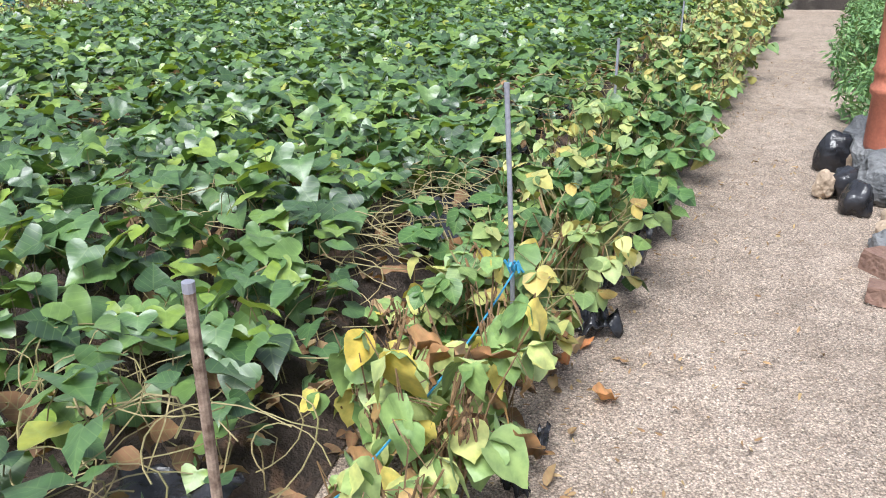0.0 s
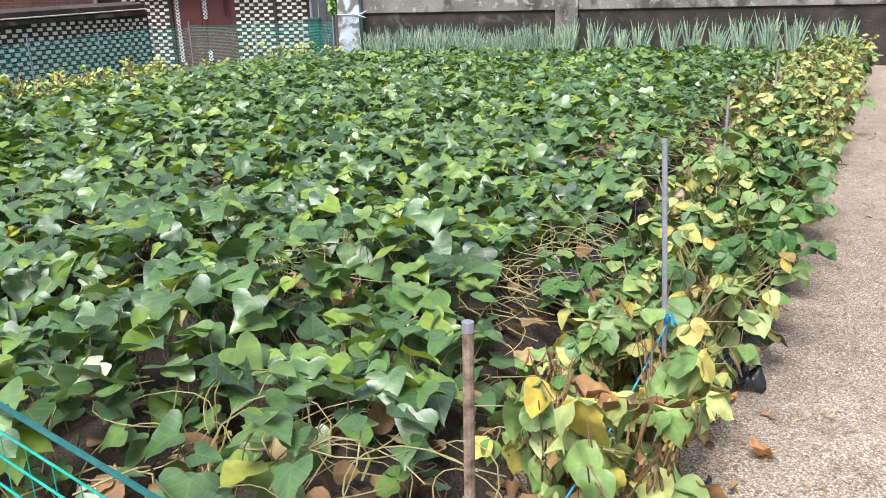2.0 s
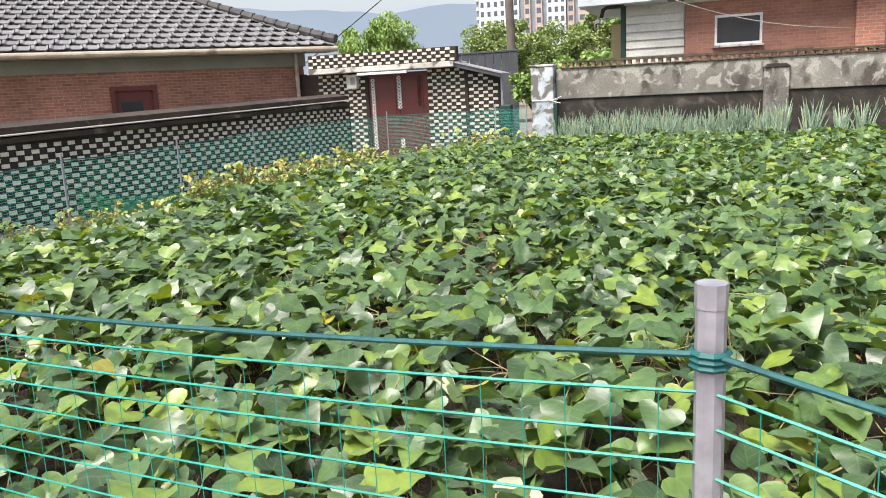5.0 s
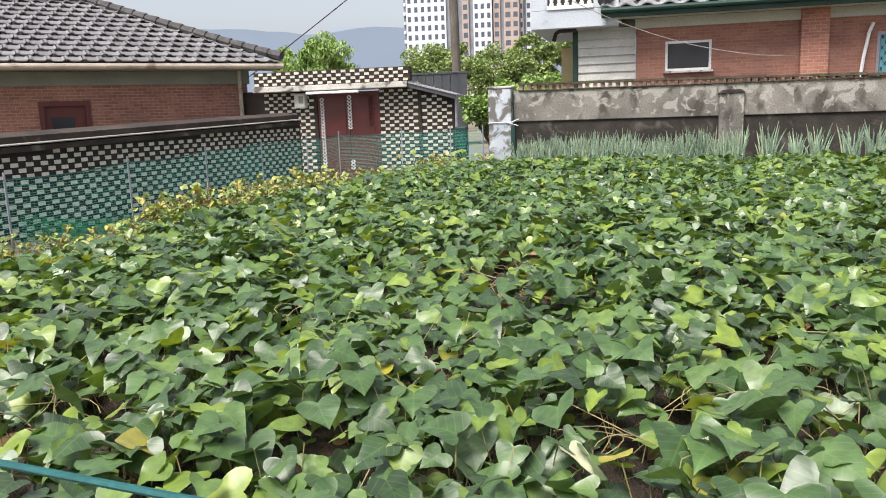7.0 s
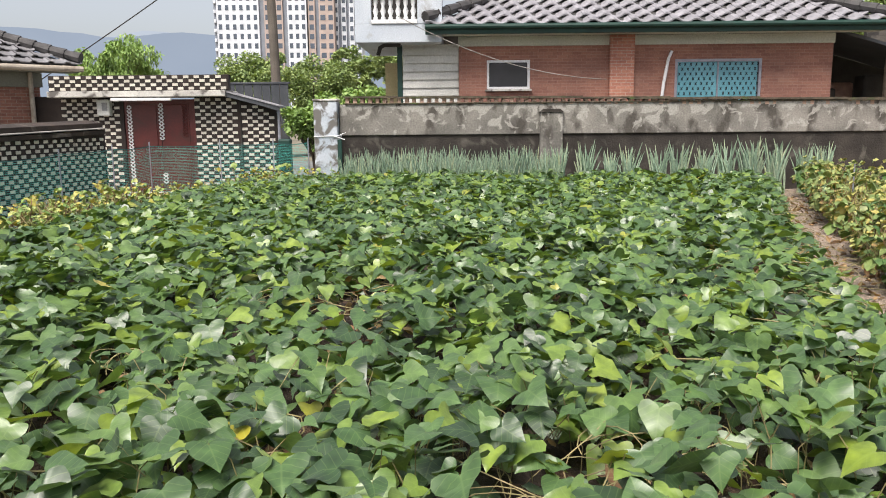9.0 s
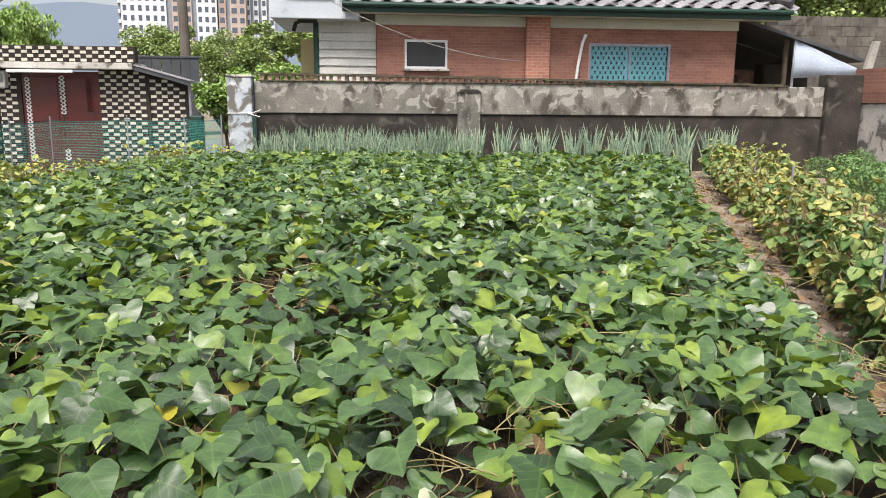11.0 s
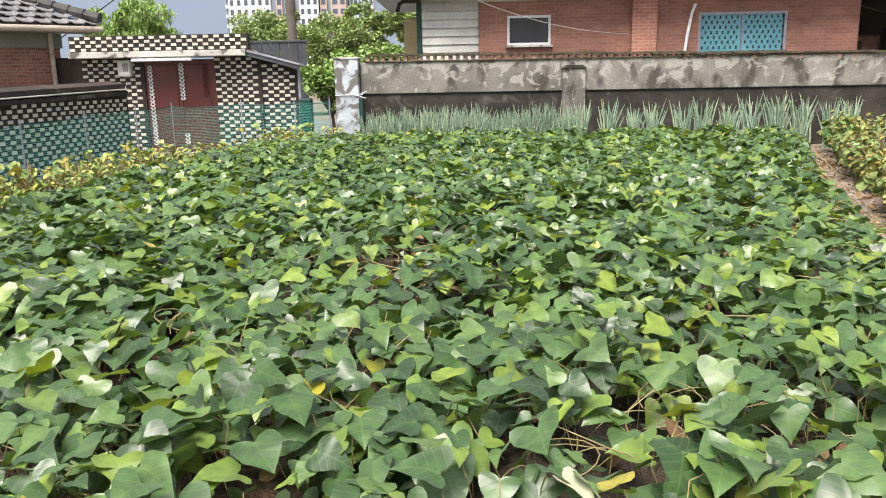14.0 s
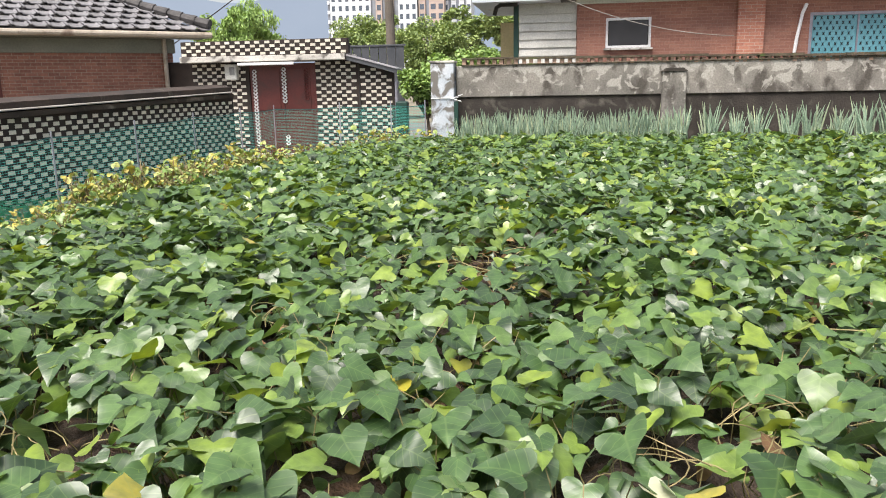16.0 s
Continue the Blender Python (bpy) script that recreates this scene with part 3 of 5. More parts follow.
part("cap", one_box(-0.235, 0.235, -0.215, 0.215, 1.70, 1.745, 0.015), plaster_pale_mat, pil)
bm = bmesh.new()
for a, b in (((0.18, -0.22, 1.05), (0.38, -0.24, 1.13)), ((0.10, -0.22, 1.08), (0.36, -0.25, 1.0)), ((-0.22, -0.215, 1.06), (0.3, -0.22, 1.07))):
    tube(bm, [a, b], 0.008, 5)
part("tie", bm, white_paint, pil, "white string tied round the pillar")
part("green_post", one_box(0.22, 0.3, -0.26, -0.2, -0.1, 1.0, 0.01), green_paint, pil)


# ---------------- checkered brick walls ----------------
BRICK = bpy.data.meshes.new("checker_brick")
bm = one_box(-0.052, 0.052, -0.010, 0.02, -0.0255, 0.0255)
bm.to_mesh(BRICK)
bm.free()
BRICK.materials.append(white_brick_mat)
PX, PZ = 0.212, 0.073


def checker(parent, spots, limit):
    """Pale bricks proud of the dark ones, staggered row by row; the nearest as pieces, the rest joined."""
    for s, z in spots[:limit]:
        ob = new("brick", BRICK)
        ob.parent = parent
        ob.matrix_basis = pose(s, 0, z)
    rest = bmesh.new()
    for s, z in spots[limit:]:
        box(rest, s - 0.052, s + 0.052, -0.010, 0.02, z - 0.0255, z + 0.0255)
    if len(rest.verts):
        tagged(part("bricks", rest, white_brick_mat, parent), kind="stuff")
    else:
        rest.free()


def spots(s0, s1, z0, z1, skip=()):
    out = []
    r = 0
    z = z0 + PZ / 2
    while z < z1 - 0.026:
        s = s0 + 0.058 + (PX / 2 if r % 2 else 0)
        while s < s1 - 0.05:
            if not any(a < s < b and c < z < d for a, b, c, d in skip):
                out.append((s + 0.006 * math.sin(9 * s + r), z))
            s += PX
        z += PZ
        r += 1
    return out


LW = pose(-8.0, 3.0, 0, 0, 0, 80.9)
lw = thing("wall_west", LW, "boundary wall of checkered dark and cream bricks under a dark coping", "wall", kind="structure")
part("wall_body", solid([(0, -0.2), (11.72, -0.2), (11.72, 1.15), (0, 0.86)], "y", 0.0, 0.19), dark_joint_mat, lw)
sp = [q for q in spots(0.1, 11.72, -0.15, 1.2) if q[1] < 0.84 + 0.0245 * q[0]]
sp.sort(key=lambda q: abs(q[0] - 8.5))
checker(lw, sp, 300)


def sloped_beam(s0, s1, z0, z1, y0, y1, h, lip=0.0):
    bm = bmesh.new()
    v = []
    for s, z in ((s0, z0), (s1, z1)):
        v.append([bm.verts.new(p) for p in ((s, y0, z), (s, y1, z), (s, y1, z + h), (s, y0, z + h - lip))])
    a, b = v
    for i in range(4):
        bm.faces.new((a[i], a[(i + 1) % 4], b[(i + 1) % 4], b[i]))
    bm.faces.new(a[::-1])
    bm.faces.new(b)
    bmesh.ops.recalc_face_normals(bm, faces=bm.faces[:])
    return bm


part("coping_lower", sloped_beam(0, 11.60, 0.86, 1.15, -0.10, 0.22, 0.09, 0.02), coping_mat, lw)
part("coping_edge", sloped_beam(0, 11.58, 0.95, 1.24, -0.14, -0.06, 0.022, 0.01), lead_mat, lw, "grey weathered drip edge")
part("coping_upper", sloped_beam(0, 11.60, 0.952, 1.242, -0.058, 0.26, 0.15, 0.05), coping_mat, lw)

# gate block
GY = 16.3
gate = thing("gatehouse", pose(0, GY, 0), "flat-roofed gatehouse of checkered dark and cream bricks", "gatehouse")
# dark box added to fill the dark gap between old house and gatehouse
part("dark_gap_fill", one_box(-9.3, -7.76, 0.9, 1.1, -0.2, 1.9), dark_joint_mat, gate)
part("parapet", one_box(-7.82, -4.27, -0.30, -0.14, 1.96, 2.26, 0.01), dark_joint_mat, gate)
part("slab", one_box(-7.84, -4.33, -0.36, 0.6, 1.84, 1.958, 0.012), plaster_pale_mat, gate, "stained white concrete slab edge")
part("left_pier", one_box(-7.75, -6.50, 0.0, 0.25, -0.2, 1.84), dark_joint_mat, gate)
part("right_pier", one_box(-5.06, -4.62, 0.0, 0.25, -0.2, 1.84), dark_joint_mat, gate)
part("corner_pier", one_box(-4.62, -4.13, -0.05, 0.3, -0.2, 1.835), dark_joint_mat, gate)
front = new("parapet_front")
front.parent = gate
front.matrix_basis = pose(0, -0.30, 0)
checker(front, spots(-7.81, -4.28, 1.964, 2.26), 300)
piers = new("pier_front")
piers.parent = gate
checker(piers, spots(-7.75, -6.50, -0.15, 1.83) + spots(-5.06, -4.63, -0.15, 1.83), 300)
corner = new("corner_front")
corner.parent = gate
corner.matrix_basis = pose(0, -0.05, 0)
checker(corner, spots(-4.62, -4.13, -0.15, 1.83), 120)
side = thing("lean_to_shed", pose(-4.13, GY - 0.05, 0, 0, 0, 6), "small brick lean-to with a sloping sheet roof beside the gate", "shed")
part("wall", solid([(0.004, -0.2), (0.71, -0.2), (0.71, 1.56), (0.004, 1.78)], "y", 0.0, 0.2), dark_joint_mat, side)
checker(side, [q for q in spots(0.02, 0.70, -0.15, 1.8) if q[1] < 1.74 - 0.29 * q[0]], 200)
part("roof", solid([(-0.22, 1.915), (-0.20, 1.94), (0.80, 1.66), (0.80, 1.635)], "y", -0.24, 1.0), tile_pale_mat, side, "thin sloping sheet roof, pale on top")
part("roof_edge", solid([(-0.22, 1.83), (-0.22, 1.912), (0.80, 1.632), (0.80, 1.555)], "y", -0.22, -0.17), slate_mat, side, "dark fascia board under the sheet roof")
part("corner_chain", pipe([(0.0, -0.03, 1.75), (0.01, -0.035, 0.9), (0.0, -0.03, 0.1)], 0.02, 6), dark_mat, side, "dark corner joint")
part("downpipe", pipe([(0.76, -0.06, 1.55), (0.76, -0.06, 0.0)], 0.03, 8), metal_mat, side)


def ornament(z0, z1, w=0.075):
    """A pierced scroll strip: paired rings and diamonds up the door's stile."""
    bm = bmesh.new()
    z = z0
    k = 0
    while z < z1 - 0.05:
        n = 6 if k % 2 else 4
        pts = [(w / 2 * math.cos(2 * math.pi * i / n), 0, z + 0.033 + 0.034 * math.sin(2 * math.pi * i / n)) for i in range(n + 1)]
        tube(bm, pts, 0.011, 4)
        for sx in (-1, 1):
            tube(bm, [(sx * w * 0.15, 0, z), (sx * w * 0.62, 0, z + 0.02), (sx * w * 0.62, 0, z + 0.045)], 0.008, 4)
        z += 0.072
        k += 1
    return bm


door = thing("gate_door", pose(-5.78, GY + 0.08, 0), "closed dark red steel double gate door with white scroll ornaments", "door")
part("door_jamb", one_box(-0.72, -0.66, -0.05, 0.06, -0.1, 1.8, 0.008), red_door_mat, door)
part("door_jamb", one_box(0.66, 0.72, -0.05, 0.06, -0.1, 1.8, 0.008), red_door_mat, door)
part("threshold", one_box(-0.72, 0.72, -0.22, 0.10, -0.2, -0.055, 0.012), plaster_pale_mat, door, "worn concrete threshold")
for sx in (-1, 1):
    leafd = part("door_leaf", one_box(min(0.004 * sx, 0.655 * sx), max(0.004 * sx, 0.655 * sx), -0.02, 0.02, -0.05, 1.80, 0.008), red_door_mat, door)
    c = 0.33 * sx
    part("door_panel", one_box(c - 0.25, c + 0.25, -0.034, -0.021, 0.1, 0.75, 0.008), red_door_mat, leafd)
    part("door_panel", one_box(c - 0.25, c + 0.25, -0.034, -0.021, 0.85, 1.7, 0.008), red_door_mat, leafd)
for x, z0, z1, mt in ((-0.62, 0.1, 1.72, white_paint), (0.02, 1.0, 1.76, white_paint), (0.04, 0.12, 0.32, white_paint), (0.50, 1.05, 1.72, red_door_mat)):
    ob = part("scroll_ornament", ornament(z0, z1), mt, door, "white painted scroll strip" if mt is white_paint else "")
    ob.location = (x, -0.045, 0)
part("backing_strip", one_box(-0.66, -0.58, -0.04, -0.024, 0.05, 1.76), red_door_mat, door)
part("lintel", one_box(-0.78, 0.40, -0.52, -0.45, 1.76, 1.815, 0.012), white_paint, door, "white tube lamp housing under the slab")
meter = thing("meter_box", pose(-6.84, GY - 0.10, 1.48), "grey electricity meter box with a dark dial on the gate pier", "meter box")
part("case", one_box(-0.13, 0.13, -0.06, 0.1, 0.0, 0.32, 0.025), surface("meter_grey", (0.50, 0.50, 0.47), (0.60, 0.60, 0.57), 3, 40, 0.6), meter)
part("dial", one_box(-0.02, 0.09, -0.07, -0.05, 0.1, 0.26, 0.01), surface("meter_dial", (0.2, 0.2, 0.2), (0.3, 0.3, 0.3), 6, 40, 0.4), meter)
part("cable", pipe([(0, 0, 0.3), (0.02, 0.0, 0.5), (0.3, 0.05, 0.56)], 0.012, 6), dark_mat, meter)


# ---------------- roofs ----------------
def curved_tile(w, l, rise, mat, flat=False):
    bm = bmesh.new()
    n = 7
    rows = []
    for y, dz in ((-0.03, 0.03 if flat else 0.018), (l, -0.02)):
        rows.append([((0.95 if flat else 1.0) * w * i / n, y, dz + (rise * (1.2 if i < 2 or i == n else 0.15 * math.sin(math.pi * i / n)) if flat else rise * math.sin(2 * math.pi * i / n + 0.6))) for i in range(n + 1)])
    top = [[bm.verts.new(p) for p in r] for r in rows]
    lip = [bm.verts.new((p[0], p[1] - 0.004, p[2] - (0.02 if flat else 0.03))) for p in rows[0]]
    for i in range(n):
        bm.faces.new((top[0][i], top[0][i + 1], top[1][i + 1], top[1][i]))
        bm.faces.new((lip[i], lip[i + 1], top[0][i + 1], top[0][i]))
    me = bpy.data.meshes.new("roof_tile")
    bm.to_mesh(me)
    bm.free()
    me.materials.append(mat)
    return me


def tiled_roof(house, x0, x1, y0, depth, z, pitch, tw, tl, rise, hip_l=True, hip_r=True, mat=None, flat=False):
    """A hipped roof over the front eave; tiles lie on the front slope, ridge tiles on the hips."""
    half = depth / 2
    top = z + half * math.tan(radians(pitch))
    hl, hr = (half if hip_l else 0), (half if hip_r else 0)
    bm = bmesh.new()
    v = [bm.verts.new(p) for p in ((x0, y0, z), (x1, y0, z), (x1, y0 + depth, z), (x0, y0 + depth, z), (x0 + hl, y0 + half, top), (x1 - hr, y0 + half, top))]
    for f in ((0, 1, 5, 4), (1, 2, 5), (2, 3, 4, 5), (3, 0, 4), (0, 3, 2, 1)):
        bm.faces.new([v[i] for i in f])
    # near-black base shows between tiles as painted shadow lines
    base = part("roof", bm, ridge_and_shadow_mat, house, "grey clay tile hipped roof")
    me = curved_tile(tw, tl, rise, mat or tile_mat, flat)
    slope_len = half / math.cos(radians(pitch))
    r = 0
    count = 0
    tilt = Matrix.Translation((0, y0, z)) @ Matrix.Rotation(radians(pitch), 4, "X")
    while r * tl < slope_len - 0.05:
        d = r * tl * math.cos(radians(pitch))
        a, b = x0 + (d if hip_l else 0), x1 - (d if hip_r else 0)
        xs = a + (0.5 * tw if flat and r % 2 else 0)
        while xs < b - 0.5 * tw:
            ob = new("roof_tile", me)
            ob.parent = base
            ob.matrix_basis = tilt @ Matrix.Translation((xs, r * tl, 0.045 + 0.004 * math.sin(xs * 7 + r))) @ Matrix.Rotation(radians(0.8 * math.sin(13 * xs + 5 * r)), 4, "Z")
            count += 1
            xs += tw
        r += 1
    for on, xa, xb in ((hip_l, x0, x0 + hl), (hip_r, x1, x1 - hr)):
        if on:
            bm = bmesh.new()
            n = 16
            pts = []
            for i in range(n + 1):
                q = i / n
                pts.append((xa + (xb - xa) * q, y0 + half * q, z + (top - z) * q + 0.09 + 0.08 * (1 - q) ** 4))
            tube(bm, [q for p in pts for q in (p, (p[0] + 0.001, p[1] + 0.001, p[2]))][1:], [0.095 if k % 2 else 0.12 for k in range(2 * n + 1)], 8)
            part("hip_ridge", bm, ridge_and_shadow_mat, base, "dark half-round hip ridge tiles")
    part("ridge", pipe([(x0 + hl, y0 + half, top + 0.08), (x1 - hr, y0 + half, top + 0.08)], 0.12, 8), ridge_and_shadow_mat, base)
    return base


def window_unit(parent, name, x0, x1, z0, z1, y, frame_mat, pane_mat, bars=(0.5,), w=0.05):
    win = new(name)
    win.parent = parent
    win.location = (0, y, 0)
    bm = bmesh.new()
    for b in ((x0, x1, z0, z0 + w), (x0, x1, z1 - w, z1), (x0, x0 + w, z0 + w, z1 - w), (x1 - w, x1, z0 + w, z1 - w)):
        box(bm, b[0], b[1], -0.04, 0.06, b[2], b[3])
    part("window_frame", bm, frame_mat, win)
    cuts = [x0 + w, *[x0 + (x1 - x0) * q for q in bars], x1 - w]
    for a, b in zip(cuts, cuts[1:]):
        part("pane", one_box(a + 0.015, b - 0.015, 0.0, 0.02, z0 + w, z1 - w), pane_mat, win)
    for q in cuts[1:-1]:
        part("mullion", one_box(q - 0.016, q + 0.016, -0.03, 0.03, z0 + w, z1 - w), frame_mat, win)
    return win


def wall_with_holes(x0, x1, y0, y1, z0, z1, holes):
    """A thick wall with through openings (x0, x1, z0, z1)."""
    xs = sorted({x0, x1, *[h[0] for h in holes], *[h[1] for h in holes]})
    zs = sorted({z0, z1, *[h[2] for h in holes], *[h[3] for h in holes]})
    bm = bmesh.new()
    for a, b in zip(xs, xs[1:]):
        for c, d in zip(zs, zs[1:]):
            if not any(h[0] <= a and b <= h[1] and h[2] <= c and d <= h[3] for h in holes):
                box(bm, a, b, y0, y1, c, d)
    bmesh.ops.remove_doubles(bm, verts=bm.verts[:], dist=1e-4)
    return bm


# ---------------- house behind the far wall ----------------
hn = thing("brick_house", pose(0, 18.0, 0), "single-storey red brick house with grey tiled roof and green eaves", "house")
part("wall", wall_with_holes(0.26, 8.39, 0.0, 0.25, -0.2, 2.92, [(0.87, 1.81, 2.0, 2.62), (4.98, 6.87, 1.55, 2.61)]), house_brick, hn)
part("wall", one_box(0.26, 0.5, 0.25, 6.0, -0.2, 2.9), house_brick, hn)
part("wall", one_box(8.14, 8.39, 0.25, 6.0, -0.2, 2.9), house_brick, hn)
part("wall_band", one_box(0.24, 8.41, -0.03, 0.26, 2.922, 3.13, 0.006), cream_paint, hn, "cream painted band under the eaves")
part("column", one_box(3.53, 4.06, -0.16, -0.002, -0.2, 3.13, 0.008), column_brick, hn, "paler brick column")
# dark panel painting the unlit inside behind the windows
part("room_shade_panel", one_box(0.6, 8.0, 0.5, 0.6, 0.0, 2.9), dark_mat, hn)
w1 = window_unit(hn, "window", 0.87, 1.81, 2.0, 2.62, 0.03, white_paint, dark_glass, ())
part("window_sill", one_box(0.83, 1.85, -0.08, -0.002, 1.955, 1.995, 0.006), plaster_pale_mat, hn)
w2 = window_unit(hn, "window", 4.98, 6.87, 1.55, 2.61, 0.05, metal_mat, blue_glass, (0.5,), 0.06)
bm = bmesh.new()
for r in range(9):
    for c in range(15):
        x, z = 5.09 + c * 0.122 + (0.061 if r % 2 else 0), 1.66 + r * 0.105
        if x < 6.8 and abs(x - 5.925) > 0.05:
            for s in (1, -1):
                tube(bm, [(x - 0.018, -0.012, z - 0.03 * s), (x + 0.018, -0.012, z + 0.03 * s)], 0.007, 4)
tagged(part("lattice", bm, dark_mat, w2, "dark cross marks patterning the pale blue panes"), kind="stuff")
part("bent_pipe", pipe([(4.66, -0.10, 1.5), (4.72, -0.10, 2.1), (4.80, -0.10, 2.6), (4.87, -0.10, 2.78)], 0.035, 8), white_paint, hn, "crooked white pipe")
part("fascia", one_box(-0.45, 9.30, -0.62, -0.55, 3.12, 3.31, 0.01), green_paint, hn, "dark green eaves board")
part("gutter", pipe([(-0.45, -0.66, 3.27), (9.30, -0.66, 3.27)], 0.055, 10), green_paint, hn)
part("soffit", one_box(-0.40, 9.25, -0.55, -0.035, 3.135, 3.17), cream_paint, hn)
tiled_roof(hn, -0.45, 9.30, -0.62, 7.4, 3.31, 25, 0.43, 0.36, 0.045, mat=tile_pale_mat)
wire = thing("overhead_cable", pose(0, 0, 0), "thin pale cable sagging across the brick house front", "cable")
part("wire", pipe(sag((-1.0, 17.0, 3.45), (3.45, 17.75, 2.18), 0.28, 18), 0.008, 5), lead_mat, wire)

# balcony building beside it
bb = thing("balcony_building", pose(0, 18.1, 0), "pale blue-grey house with a balustraded balcony over white siding", "house")
part("balcony_slab", one_box(-1.95, -0.10, -0.55, 3.0, 2.98, 3.36, 0.01), pale_blue_paint, bb)
part("parapet_left", one_box(-1.95, -1.60, -0.55, -0.42, 3.362, 4.6, 0.008), pale_blue_paint, bb)
part("parapet_right", one_box(-0.62, -0.10, -0.55, -0.42, 3.362, 4.6, 0.008), pale_blue_paint, bb)
part("balcony_sill", one_box(-1.60, -0.62, -0.58, -0.40, 3.362, 3.45, 0.01), white_paint, bb)
part("balcony_rail", one_box(-1.60, -0.62, -0.58, -0.40, 3.88, 3.98, 0.01), white_paint, bb)
prof = [(0.0, 0.05), (0.05, 0.05), (0.08, 0.03), (0.18, 0.062), (0.27, 0.03), (0.34, 0.05), (0.43, 0.05)]
for i in range(6):
    part("baluster", pipe([(-1.51 + i * 0.16, -0.49, 3.45 + z) for z, r in prof], [r for z, r in prof], 10), white_paint, bb, smooth=True)
# dark sheet added to paint the shade in the gaps between balusters
part("balcony_shade_panel", one_box(-1.9, -0.1, 0.3, 0.4, 3.36, 6.5), dark_mat, bb)
for i in range(11):
    z = 1.0 + i * 0.175
    bm = solid([(-0.045, z), (0.0, z + 0.012), (0.0, z + 0.172), (-0.006, z + 0.172)], "x", -0.98, 0.25)
    part("siding_board", bm, siding_mat, bb)
part("siding_wall", one_box(-0.98, 0.25, 0.002, 0.2, -0.2, 2.98), siding_mat, bb)
part("green_post", one_box(-1.10, -0.99, -0.05, 0.05, -0.2, 2.97, 0.01), green_paint, bb, "dark green corner post")
part("drain", pipe([(-1.0, -0.3, 2.95), (-1.35, -0.3, 2.95), (-1.45, -0.25, 2.9), (-1.5, -0.2, 2.75)], 0.045, 8), dark_mat, bb, "dark bent drainpipe")
part("yellow_wall", one_box(-1.50, -1.12, 1.5, 1.7, -0.2, 2.7), surface("yellow_render", (0.55, 0.46, 0.24), (0.66, 0.56, 0.32), 2, 30, 0.8), bb, "yellow rendered side wall")

# lean-to, tarp and back wall at the house's end
lt = thing("house_lean_to", pose(8.4, 18.3, 0), "dark open lean-to store at the house end", "lean-to")
part("roof", solid([(0.0, 3.24), (0.0, 3.17), (3.1, 2.28), (3.1, 2.35)], "y", -0.3, 3.0), slate_mat, lt)
# back wall coloured near black to carry the store's inner shade
part("shade_back_wall", solid([(0.0, -0.2), (3.1, -0.2), (3.1, 2.26), (0.0, 3.15)], "y", 2.0, 2.1), dark_mat, lt)
part("post", pipe([(1.35, 0.0, 0), (1.35, 0.0, 2.78)], 0.06, 8), bark_mat, lt)
for i, (x, y, s) in enumerate(((0.5, 1.0, 0.5), (1.0, 1.4, 0.7), (1.55, 0.9, 0.45))):
    part("storage_sack", one_box(x - s / 2, x + s / 2, y, y + 0.5, 0.0, 2.0 + 0.15 * i, 0.06), (dark_mat, brown_rock_mat, dark_mat)[i], lt)
tarp = thing("tarp_screen", pose(9.82, 18.05, 0), "pale blue tarpaulin screen hung under the lean-to roof", "tarpaulin")
bm = bmesh.new()
rows = []
for i in range(25):
    u = i / 24
    x = 1.55 * u
    rows.append([bm.verts.new((x, 0.015 * math.sin(9 * u + k), z)) for k, z in enumerate((1.9 + 0.08 * u, 2.2 - 0.1 * u, 2.76 - 0.62 * u))])
for p, q in zip(rows, rows[1:]):
    for k in range(2):
        bm.faces.new((p[k], q[k], q[k + 1], p[k + 1]))
sheet_ob = part("cloth", bm, tarp_mat, tarp, smooth=True)
sm = sheet_ob.modifiers.new("thick", "SOLIDIFY")
sm.thickness = 0.01
part("slab", solid([(1.6, 1.75), (1.8, 1.75), (2.0, 2.75), (1.85, 2.75)], "y", -0.1, 0.0), plaster_mat, tarp, "leaning grey stone slab")
part("post", pipe([(0.02, 0.04, 0.0), (0.02, 0.04, 2.78)], 0.03, 8), metal_mat, tarp)
cw = thing("block_wall", pose(0, 21.5, 0), "bare concrete block wall rising behind the lean-to", "wall", kind="structure")
for r in range(8):
    for c in range(9):
        part("block", one_box(11.0 + c * 0.41 + (0.2 if r % 2 else 0), 11.4 + c * 0.41 + (0.2 if r % 2 else 0), 0, 0.19, 1.6 + r * 0.26, 1.85 + r * 0.26), block_wall_mat, cw)
part("wall_core", one_box(10.9, 15.2, 0.01, 0.18, -0.2, 3.65), dark_mat, cw)

# ---------------- house on the left ----------------
HL = pose(-8.5 - 0.7071 * 9, 16.7 - 0.7071 * 9, 0, 0, 0, 45)
hw = thing("old_house", HL, "old single-storey brick house with a grey tiled hipped roof", "house")
part("wall", wall_with_holes(-4.0, 9.30, 0.55, 0.8, -0.2, 2.10, [(4.90, 5.76, 1.05, 1.72)]), old_brick, hw)
part("wall", one_box(9.05, 9.30, 0.8, 6.0, -0.2, 2.10), old_brick, hw)
part("wall_band", one_box(-4.0, 9.35, 0.50, 0.82, 2.102, 2.40, 0.008), grey_fascia, hw, "grey-green band under the eaves")
part("shutter", one_box(4.90, 5.76, 0.60, 0.68, 1.05, 1.72, 0.01), red_door_mat, hw, "dark red window shutter")
part("shutter_frame", wall_with_holes(4.83, 5.83, 0.50, 0.60, 0.98, 1.79, [(4.93, 5.73, 1.05, 1.69)]), red_door_mat, hw)
part("vent_pane", one_box(5.06, 5.5, 0.585, 0.60, 1.1, 1.45, 0.004), dark_glass, hw)
part("downpipe", pipe([(9.1, 0.45, 2.4), (9.1, 0.45, 0.0)], 0.05, 8), gutter_mat, hw)
bm = bmesh.new()
